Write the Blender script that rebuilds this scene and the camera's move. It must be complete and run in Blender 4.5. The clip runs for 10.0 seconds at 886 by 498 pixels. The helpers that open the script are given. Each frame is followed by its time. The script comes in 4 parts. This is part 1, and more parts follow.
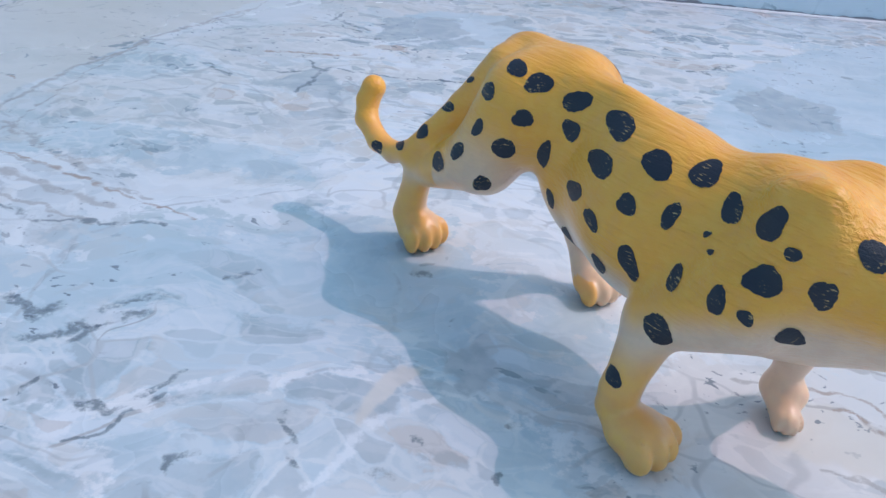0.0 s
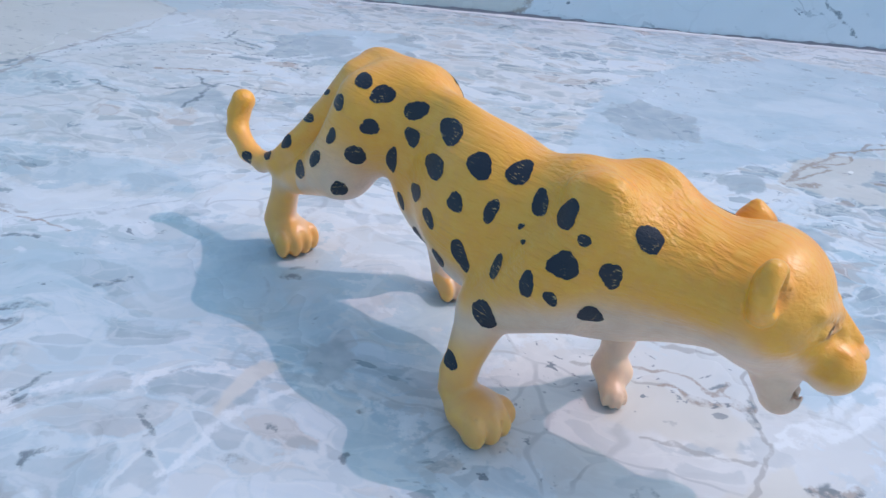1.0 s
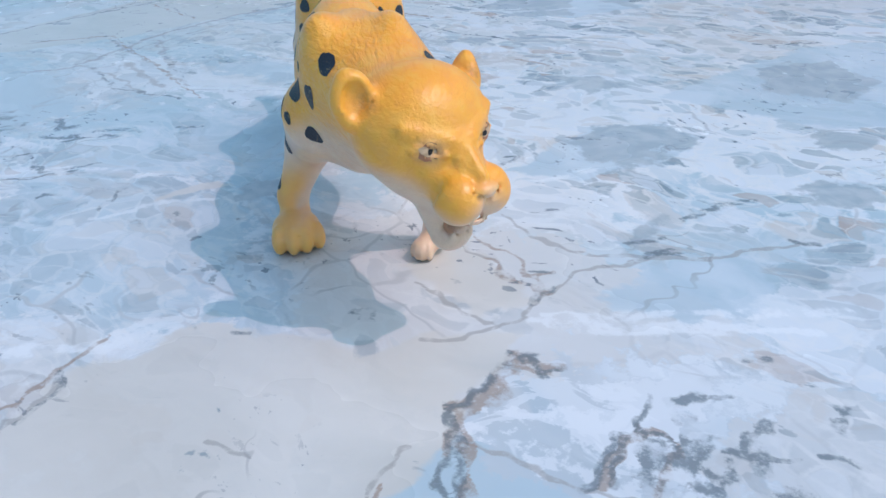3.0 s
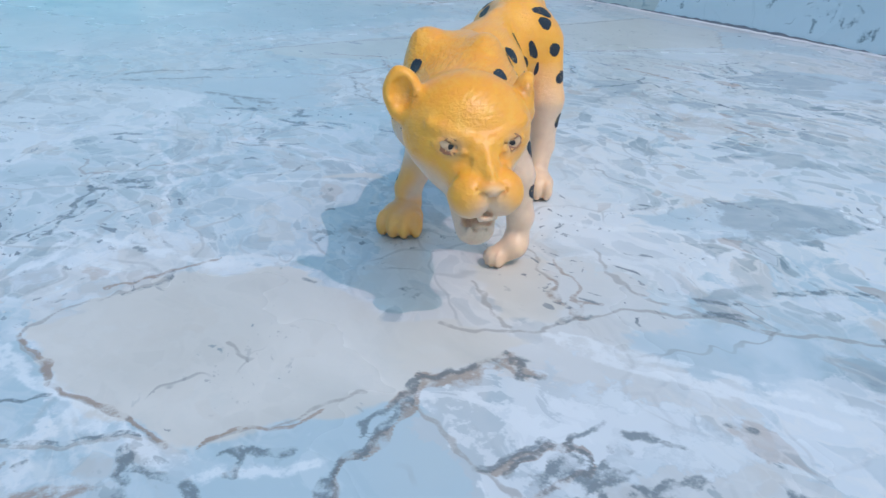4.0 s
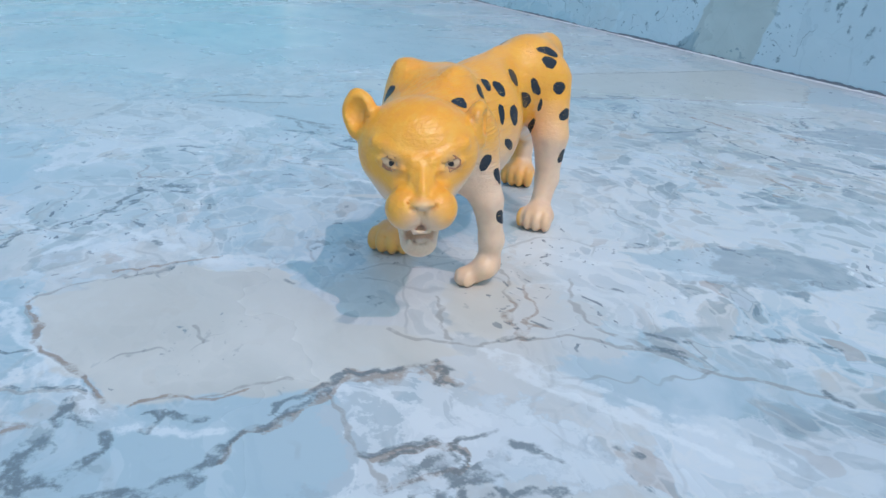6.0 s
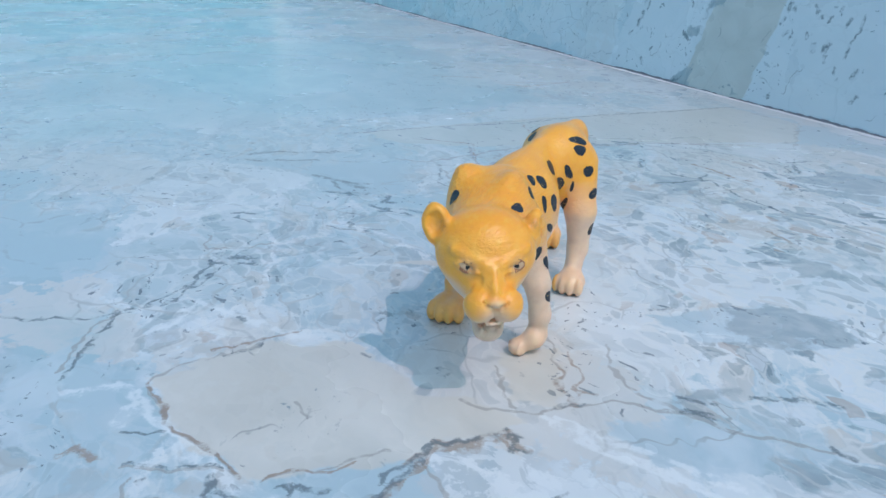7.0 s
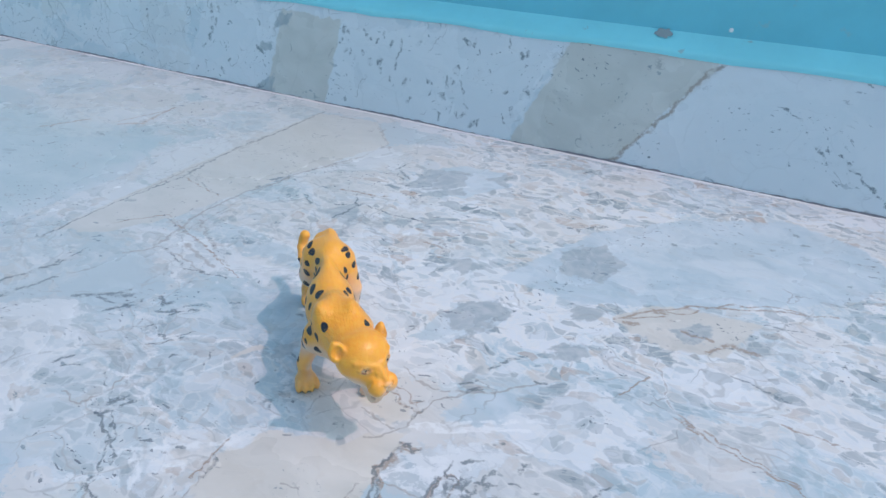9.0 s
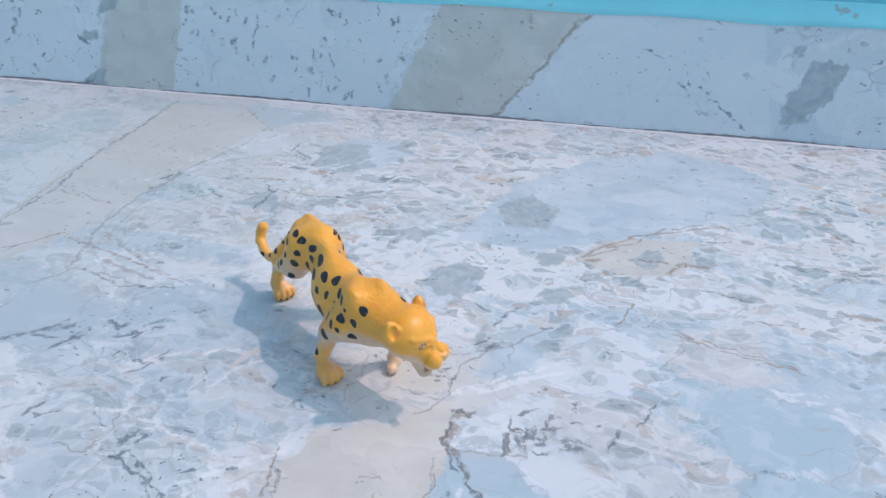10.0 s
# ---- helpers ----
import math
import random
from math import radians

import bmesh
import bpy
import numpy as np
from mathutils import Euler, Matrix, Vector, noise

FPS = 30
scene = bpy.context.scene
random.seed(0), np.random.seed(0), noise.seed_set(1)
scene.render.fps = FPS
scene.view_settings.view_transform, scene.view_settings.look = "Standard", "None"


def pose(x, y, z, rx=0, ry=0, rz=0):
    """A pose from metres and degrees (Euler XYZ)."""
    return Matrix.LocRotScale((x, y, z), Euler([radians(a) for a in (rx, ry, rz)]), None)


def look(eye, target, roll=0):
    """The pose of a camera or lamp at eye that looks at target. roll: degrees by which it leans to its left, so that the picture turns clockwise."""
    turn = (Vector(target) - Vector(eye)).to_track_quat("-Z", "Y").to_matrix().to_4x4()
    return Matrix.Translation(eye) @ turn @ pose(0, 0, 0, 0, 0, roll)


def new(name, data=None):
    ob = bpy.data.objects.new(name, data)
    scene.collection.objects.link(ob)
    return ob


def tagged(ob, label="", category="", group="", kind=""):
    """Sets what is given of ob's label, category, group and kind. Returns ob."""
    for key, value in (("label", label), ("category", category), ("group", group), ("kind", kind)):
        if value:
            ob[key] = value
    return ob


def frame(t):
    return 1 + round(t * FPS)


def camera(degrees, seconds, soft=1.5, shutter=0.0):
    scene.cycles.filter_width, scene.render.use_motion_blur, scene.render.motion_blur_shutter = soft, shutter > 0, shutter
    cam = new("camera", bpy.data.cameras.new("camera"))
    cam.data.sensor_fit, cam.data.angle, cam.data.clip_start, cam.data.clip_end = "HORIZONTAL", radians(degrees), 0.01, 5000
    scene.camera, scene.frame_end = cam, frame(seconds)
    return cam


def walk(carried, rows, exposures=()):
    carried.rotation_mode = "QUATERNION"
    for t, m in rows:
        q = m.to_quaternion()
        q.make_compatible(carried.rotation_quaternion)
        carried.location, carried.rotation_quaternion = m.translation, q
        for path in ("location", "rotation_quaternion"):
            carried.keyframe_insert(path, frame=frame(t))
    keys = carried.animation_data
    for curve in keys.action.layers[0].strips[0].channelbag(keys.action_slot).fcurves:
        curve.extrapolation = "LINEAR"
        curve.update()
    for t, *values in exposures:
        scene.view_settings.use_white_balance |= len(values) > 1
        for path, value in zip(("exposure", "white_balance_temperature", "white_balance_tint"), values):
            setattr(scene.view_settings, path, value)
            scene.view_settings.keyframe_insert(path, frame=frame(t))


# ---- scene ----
cam = camera(60.0, 10.0)
PATH = [
    (0, (0.02, 0.018, 0.126), (-0.172, 1.72, -0.907), 4.4),
    (0.5, (0.018, 0.025, 0.125), (-0.023, 1.752, -0.883), 5.4),
    (1, (0.041, 0.005, 0.131), (0.028, 1.748, -0.85), 5.9),
    (1.5, (0.081, -0.008, 0.133), (-0.003, 1.734, -0.848), 4.8),
    (2, (0.122, -0.014, 0.128), (-0.22, 1.688, -0.867), 3.0),
    (2.5, (0.164, -0.013, 0.122), (-0.502, 1.578, -0.89), 1.2),
    (2.7, (0.183, -0.004, 0.118), (-0.619, 1.518, -0.901), -0.1),
    (3.8, (0.255, 0.04, 0.108), (-1.26, 1.016, -0.759), 0.7),
    (4, (0.269, 0.045, 0.107), (-1.313, 0.925, -0.745), 1.3),
    (4.5, (0.297, 0.052, 0.108), (-1.403, 0.71, -0.714), 3.1),
    (5, (0.303, 0.058, 0.109), (-1.418, 0.691, -0.691), 3.3),
    (5.2, (0.303, 0.068, 0.108), (-1.422, 0.694, -0.687), 3.2),
    (6.3, (0.303, 0.082, 0.107), (-1.452, 0.68, -0.642), 1.9),
    (6.5, (0.303, 0.073, 0.112), (-1.454, 0.666, -0.637), 1.6),
    (7, (0.32, 0.049, 0.145), (-1.426, 0.684, -0.597), 1.2),
    (7.5, (0.352, 0.013, 0.191), (-1.338, 0.742, -0.592), 1.9),
    (8, (0.377, -0.031, 0.248), (-1.155, 0.919, -0.619), 2.4),
    (8.5, (0.372, -0.084, 0.292), (-0.856, 1.185, -0.646), 0.9),
    (9, (0.334, -0.133, 0.315), (-0.605, 1.348, -0.646), 0.4),
    (9.5, (0.272, -0.181, 0.323), (-0.411, 1.417, -0.669), 0.2),
    (10, (0.201, -0.192, 0.31), (-0.182, 1.487, -0.706), 0.8),
]
EXPOSURES = [(0.0, 0.39, 6270, 20.5), (2.5, 0.44, 6240, 18.5), (5.0, 0.24, 6170, 10.5), (7.5, 0.26, 6140, 10.5), (9.0, 0.35, 6630, 18), (10.0, 0.40, 6740, 20)]
walk(cam, [(t, look(eye, target, roll)) for t, eye, target, roll in PATH], EXPOSURES)

# ---- light: hazy high sun and open sky ----
SUN_WAY = Vector((0.645, 0.2, 1.0)).normalized()
SUN_UP = math.asin(SUN_WAY.z)
SUN_ROUND = math.atan2(SUN_WAY.x, SUN_WAY.y)
world = bpy.data.worlds.new("sky")
scene.world = world
world.use_nodes = True
sky = world.node_tree.nodes.new("ShaderNodeTexSky")
sky.sky_type, sky.sun_disc = "NISHITA", False
sky.sun_elevation, sky.sun_rotation = SUN_UP, SUN_ROUND
sky.dust_density, sky.air_density, sky.ozone_density = 2.0, 1.0, 0.7
back = world.node_tree.nodes["Background"]
back.inputs["Strength"].default_value = 0.15
haze = world.node_tree.nodes.new("ShaderNodeMix")
haze.data_type, haze.blend_type = "RGBA", "MULTIPLY"
haze.inputs[0].default_value, haze.inputs[7].default_value = 1.0, (0.83, 1.07, 1.02, 1.0)
world.node_tree.links.new(sky.outputs["Color"], haze.inputs[6])
world.node_tree.links.new(haze.outputs[2], back.inputs["Color"])
sun = new("sun", bpy.data.lights.new("sun", "SUN"))
sun.data.energy, sun.data.angle, sun.data.color = 0.88, radians(0.6), (1.0, 0.72, 0.72)
sun.matrix_world = look(SUN_WAY * 3, (0, 0, 0))


# ---- materials ----
def material(name):
    m = bpy.data.materials.new(name)
    m.use_nodes = True
    t = m.node_tree
    return m, t, t.nodes["Principled BSDF"]


def node(tree, kind, **values):
    n = tree.nodes.new(kind)
    for key, value in values.items():
        key = key.replace("_", " ")
        if key in n.inputs:
            n.inputs[key].default_value = value
    return n


def mixed(tree, fac, a, b, blend="MIX"):
    """Mix of two colours; each of fac, a and b is a socket or a value."""
    n = tree.nodes.new("ShaderNodeMix")
    n.data_type, n.blend_type = "RGBA", blend
    for socket, value in ((n.inputs[0], fac), (n.inputs[6], a), (n.inputs[7], b)):
        if isinstance(value, bpy.types.NodeSocket):
            tree.links.new(value, socket)
        elif isinstance(value, tuple):
            socket.default_value = (*value, 1.0)
        else:
            socket.default_value = value
    return n.outputs[2]


def mathed(tree, op, a, b=0.5, c=0.0, clamp=False):
    n = tree.nodes.new("ShaderNodeMath")
    n.operation, n.use_clamp = op, clamp
    for socket, value in zip(n.inputs, (a, b, c)):
        if isinstance(value, bpy.types.NodeSocket):
            tree.links.new(value, socket)
        else:
            socket.default_value = value
    return n.outputs[0]


def ranged(tree, value, low, high, to_low=0.0, to_high=1.0):
    n = tree.nodes.new("ShaderNodeMapRange")
    n.interpolation_type = "SMOOTHSTEP"
    tree.links.new(value, n.inputs["Value"])
    for key, v in (("From Min", low), ("From Max", high), ("To Min", to_low), ("To Max", to_high)):
        n.inputs[key].default_value = v
    return n.outputs["Result"]


def noised(tree, where, scale, detail=4.0, rough=0.55, distortion=0.0):
    n = node(tree, "ShaderNodeTexNoise", Scale=scale, Detail=detail, Roughness=rough, Distortion=distortion)
    tree.links.new(where, n.inputs["Vector"])
    return n.outputs["Fac"]


def bumped(tree, shader, height, strength, distance):
    n = node(tree, "ShaderNodeBump", Strength=strength, Distance=distance)
    tree.links.new(height, n.inputs["Height"])
    tree.links.new(n.outputs["Normal"], shader.inputs["Normal"])


def attribute(tree, name):
    n = tree.nodes.new("ShaderNodeAttribute")
    n.attribute_name = name
    return n


def part(name, bm, mat, parent=None, label=""):
    """Links a bmesh as one mesh object, under a thing or part where one is given."""
    me = bpy.data.meshes.new(name)
    bm.to_mesh(me)
    bm.free()
    me.materials.append(mat)
    ob = new(name, me)
    ob.parent = parent
    return tagged(ob, label)


def marble(name, broken):
    """Polished brecciated marble: pale blue and cream clasts, white seams, dark and rusty veins; broken: how much of it is rubble."""
    m, t, shader = material(name)
    link = t.links.new
    place = t.nodes.new("ShaderNodeTexCoord").outputs["Object"]
    warp = node(t, "ShaderNodeTexNoise", Scale=16.0, Detail=3.0, Roughness=0.5)
    link(place, warp.inputs["Vector"])
    shift = t.nodes.new("ShaderNodeVectorMath")
    shift.operation = "MULTIPLY_ADD"
    link(warp.outputs["Color"], shift.inputs[0])
    shift.inputs[1].default_value = (0.05, 0.05, 0.05)
    link(place, shift.inputs[2])
    where = shift.outputs[0]
    run = t.nodes.new("ShaderNodeMapping")
    run.inputs["Rotation"].default_value = (0.0, 0.0, -0.45)
    run.inputs["Scale"].default_value = (0.55, 1.0, 1.0)
    link(where, run.inputs["Vector"])
    streaky = run.outputs["Vector"]
    apart = t.nodes.new("ShaderNodeSeparateXYZ")
    link(place, apart.inputs[0])

    big = noised(t, where, 5.0, 5.0, 0.55)
    flow = noised(t, streaky, 30.0, 3.0, 0.5, 0.6)
    fine = noised(t, where, 110.0, 3.0, 0.5)
    jag = noised(t, place, 110.0, 5.0, 0.66)
    grit = noised(t, place, 420.0, 4.0, 0.7)

    def cells(scale):
        """Angular pieces with roughened outlines: how far inside, and three chance numbers a piece."""
        inner = node(t, "ShaderNodeTexVoronoi", Scale=scale)
        link(streaky, inner.inputs["Vector"])
        rim = node(t, "ShaderNodeTexVoronoi", Scale=scale)
        rim.feature = "DISTANCE_TO_EDGE"
        link(streaky, rim.inputs["Vector"])
        chance = t.nodes.new("ShaderNodeSeparateColor")
        link(inner.outputs["Color"], chance.inputs["Color"])
        depth = mathed(t, "MULTIPLY_ADD", mathed(t, "SUBTRACT", jag, 0.5), 0.42, rim.outputs["Distance"])
        return depth, chance.outputs["Red"], chance.outputs["Green"], chance.outputs["Blue"]

    # the ground mass: pale blue into cream, with milky and slate streaks
    colour = mixed(t, ranged(t, big, 0.40, 0.60), (0.385, 0.535, 0.59), (0.63, 0.63, 0.62))
    colour = mixed(t, ranged(t, flow, 0.54, 0.59, 0.0, 0.6), colour, (0.70, 0.735, 0.765))
    colour = mixed(t, ranged(t, flow, 0.43, 0.37, 0.0, 0.55), colour, (0.37, 0.485, 0.54))
    colour = mixed(t, ranged(t, apart.outputs["Y"], 0.20, 0.50, 0.0, 0.62 * broken), colour, (0.69, 0.65, 0.615))

    # warmer and paler towards one side of the slab, greyer towards the other
    warm = mathed(t, "MULTIPLY", ranged(t, apart.outputs["X"], 0.0, 0.3), ranged(t, apart.outputs["Y"], 0.22, 0.42, 0.0, 0.5 * broken))
    colour = mixed(t, warm, colour, (0.74, 0.735, 0.735))
    colour = mixed(t, ranged(t, apart.outputs["X"], 0.06, -0.22, 0.0, 0.55 * broken), colour, (0.40, 0.465, 0.475))
    cool = mathed(t, "MULTIPLY", ranged(t, apart.outputs["X"], 0.10, 0.22), ranged(t, apart.outputs["Y"], 0.34, 0.16, 0.0, 0.65 * broken))
    colour = mixed(t, cool, colour, (0.36, 0.455, 0.51))
    colour = mixed(t, ranged(t, apart.outputs["Y"], 0.26, 0.05, 0.0, 0.4 * broken), colour, (0.42, 0.50, 0.56))

    colour = mixed(t, ranged(t, apart.outputs["Y"], 0.47, 0.61, 0.0, 0.45 * broken), colour, (0.76, 0.71, 0.70))

    # splintered white and slate blades in the nearer slab
    blade = noised(t, streaky, 75.0, 4.0, 0.55, 0.8)
    splinter = mathed(t, "MULTIPLY", ranged(t, noised(t, where, 6.0, 2.0), 0.40, 0.55), ranged(t, apart.outputs["Y"], 0.42, 0.25, 0.3, 1.0))
    colour = mixed(t, mathed(t, "MULTIPLY", splinter, ranged(t, blade, 0.55, 0.58, 0.0, 0.6)), colour, (0.73, 0.755, 0.77))
    colour = mixed(t, mathed(t, "MULTIPLY", splinter, ranged(t, blade, 0.40, 0.365, 0.0, 0.6)), colour, (0.36, 0.45, 0.50))
    colour = mixed(t, 0.75 * (1.0 - broken), colour, (0.82, 0.82, 0.835))

    # large pieces, faint
    depth, one, two, three = cells(17.0)
    inside = mathed(t, "MULTIPLY", ranged(t, depth, 0.02, 0.05), 0.3 + 0.4 * broken)
    tint = mixed(t, ranged(t, one, 0.35, 0.45), (0.43, 0.55, 0.605), (0.65, 0.63, 0.605))
    tint = mixed(t, ranged(t, one, 0.68, 0.71), tint, (0.74, 0.76, 0.775))
    colour = mixed(t, inside, colour, tint)
    seam = mathed(t, "MULTIPLY", ranged(t, depth, 0.05, 0.005), ranged(t, noised(t, where, 9.0, 2.0), 0.45, 0.55, 0.0, 0.65))
    colour = mixed(t, seam, colour, (0.76, 0.785, 0.80))

    # rubble of small pieces behind and beside the plain slabs
    behind = mathed(t, "MULTIPLY", ranged(t, apart.outputs["X"], -0.17, -0.02), ranged(t, apart.outputs["Y"], 0.17, 0.30))
    rubble = mathed(t, "MULTIPLY_ADD", behind, 0.65, ranged(t, noised(t, where, 8.0, 3.0), 0.42, 0.56, 0.0, 0.6), clamp=True)
    rubble = mathed(t, "MULTIPLY", rubble, broken)
    for scale, keep, most in ((34.0, 0.5, 0.4), (78.0, 0.45, 0.8), (150.0, 0.5, 0.6)):
        depth, one, two, three = cells(scale)
        there = mathed(t, "MULTIPLY", ranged(t, depth, 0.05, 0.11), ranged(t, two, keep, keep + 0.03))
        there = mathed(t, "MULTIPLY", there, mathed(t, "MULTIPLY", rubble, most))
        tint = mixed(t, ranged(t, one, 0.28, 0.31), (0.25, 0.305, 0.33), (0.43, 0.51, 0.545))
        tint = mixed(t, ranged(t, one, 0.45, 0.48), tint, (0.70, 0.73, 0.755))
        tint = mixed(t, ranged(t, one, 0.74, 0.77), tint, (0.60, 0.555, 0.50))
        tint = mixed(t, ranged(t, one, 0.93, 0.95), tint, (0.45, 0.34, 0.27))
        tint = mixed(t, ranged(t, fine, 0.35, 0.7, 0.0, 0.35), tint, (0.62, 0.65, 0.67))
        colour = mixed(t, there, colour, tint)
        mortar = mathed(t, "MULTIPLY", ranged(t, depth, 0.07, 0.01, 0.0, 0.45), rubble)
        colour = mixed(t, mortar, colour, (0.75, 0.74, 0.72))

    # nets of grey veinlets
    net = node(t, "ShaderNodeTexVoronoi", Scale=10.0)
    net.feature = "DISTANCE_TO_EDGE"
    link(where, net.inputs["Vector"])
    veinlet = mathed(t, "MULTIPLY", ranged(t, net.outputs["Distance"], 0.013, 0.003), ranged(t, jag, 0.42, 0.58, 0.0, 0.55))
    veinlet = mathed(t, "MULTIPLY", veinlet, ranged(t, mathed(t, "MULTIPLY_ADD", big, -0.5, apart.outputs["X"]), -0.33, -0.22, 1.0, 0.3))
    colour = mixed(t, veinlet, colour, (0.33, 0.345, 0.36))
    finer = node(t, "ShaderNodeTexVoronoi", Scale=36.0)
    finer.feature = "DISTANCE_TO_EDGE"
    link(streaky, finer.inputs["Vector"])
    veinlet = mathed(t, "MULTIPLY", ranged(t, finer.outputs["Distance"], 0.028, 0.006), ranged(t, noised(t, where, 17.0, 2.0), 0.50, 0.60, 0.0, 0.5))
    colour = mixed(t, veinlet, colour, (0.40, 0.41, 0.41))

    def laid(name, colour, tint, soft, wobble, most):
        """Adds a clast, or the wide teal tint, whose outline is the field of that name, roughened by the grain."""
        rim = mathed(t, "MULTIPLY_ADD", mathed(t, "SUBTRACT", jag, 0.5), wobble, attribute(t, name).outputs["Fac"])
        return mixed(t, ranged(t, rim, soft, -soft, 0.0, most), colour, tint)

    cream = mixed(t, ranged(t, flow, 0.3, 0.7), (0.585, 0.56, 0.51), (0.665, 0.635, 0.585))
    colour = laid("beige", colour, cream, 1.4, 9.0, 0.86)
    slate = mixed(t, ranged(t, flow, 0.35, 0.65), (0.44, 0.545, 0.60), (0.57, 0.645, 0.69))
    slate = mixed(t, 0.8 * (1.0 - broken), slate, (0.82, 0.825, 0.84))
    colour = laid("blue", colour, slate, 1.8, 14.0, 0.8)
    # teal tint with a broad soft edge
    colour = laid("teal", colour, mixed(t, ranged(t, flow, 0.3, 0.7), (0.34, 0.50, 0.53), (0.45, 0.58, 0.60)), 26.0, 60.0, 0.5)
    ash = mixed(t, ranged(t, fine, 0.35, 0.7), (0.33, 0.385, 0.415), (0.47, 0.50, 0.51))
    colour = laid("grey", colour, ash, 1.5, 16.0, 0.8)
    colour = mixed(t, ranged(t, apart.outputs["X"], 0.0, -0.25, 0.0, 0.38 * broken), colour, (0.415, 0.475, 0.475))

    def drawn(name, colour, tint, wobble, most, gaps):
        """Adds a vein that follows the field of that name, broken and uneven."""
        run = mathed(t, "MULTIPLY_ADD", mathed(t, "SUBTRACT", jag, 0.5), wobble, attribute(t, name).outputs["Fac"])
        run = mathed(t, "MULTIPLY_ADD", mathed(t, "SUBTRACT", grit, 0.5), wobble * 0.9, run)
        whole = mathed(t, "MULTIPLY", ranged(t, run, 0.95, 0.2), ranged(t, jag, gaps, gaps + 0.14, 0.1, 1.0))
        return mixed(t, mathed(t, "MULTIPLY", whole, most), colour, tint)

    colour = drawn("pale", colour, (0.80, 0.82, 0.83), 1.8, 0.6, 0.38)
    colour = drawn("crack", colour, (0.33, 0.31, 0.29), 1.2, 0.62, 0.36)
    colour = drawn("rust", colour, (0.33, 0.245, 0.19), 2.2, 0.75, 0.38)
    colour = drawn("dark", colour, (0.13, 0.165, 0.185), 2.4, 0.8, 0.41)

    # hair cracks, specks and blotches
    crack = noised(t, where, 13.0, 4.0, 0.5)
    hair = ranged(t, mathed(t, "ABSOLUTE", mathed(t, "SUBTRACT", crack, 0.5)), 0.006, 0.002)
    hair = mathed(t, "MULTIPLY", hair, ranged(t, noised(t, place, 22.0, 2.0), 0.56, 0.66, 0.0, 0.5))
    colour = mixed(t, hair, colour, (0.25, 0.25, 0.25))
    speck = ranged(t, noised(t, streaky, 300.0, 3.0, 0.55), 0.632, 0.68)
    speck = mathed(t, "MULTIPLY", speck, ranged(t, noised(t, where, 14.0, 3.0), 0.50, 0.62, 0.0, 0.8))
    colour = mixed(t, speck, colour, (0.12, 0.15, 0.18))
    blot = ranged(t, noised(t, streaky, 95.0, 4.0, 0.6), 0.645, 0.68)
    blot = mathed(t, "MULTIPLY", blot, ranged(t, noised(t, place, 9.0, 2.0), 0.45, 0.58, 0.0, 0.75))
    colour = mixed(t, blot, colour, (0.20, 0.26, 0.29))
    link(colour, shader.inputs["Base Color"])
    link(ranged(t, big, 0.3, 0.7, 0.22, 0.32), shader.inputs["Roughness"])
    bumped(t, shader, big, 0.02, 0.001)
    return m


def wall_paint(name, tint, worn):
    """Brushed gloss paint with dirt and thin places."""
    m, t, shader = material(name)
    where = t.nodes.new("ShaderNodeTexCoord").outputs["Object"]
    soft, grain = noised(t, where, 11.0, 5.0, 0.6), noised(t, where, 120.0, 4.0)
    colour = mixed(t, ranged(t, soft, 0.3, 0.7), tint, tuple(c * 1.1 for c in tint))
    chip = mathed(t, "MULTIPLY", ranged(t, noised(t, where, 34.0, 4.0, 0.6), 0.66, 0.70), worn)
    colour = mixed(t, chip, colour, (0.36, 0.44, 0.44))
    t.links.new(colour, shader.inputs["Base Color"])
    shader.inputs["Roughness"].default_value = 0.45
    bumped(t, shader, grain, 0.25, 0.0008)
    return m


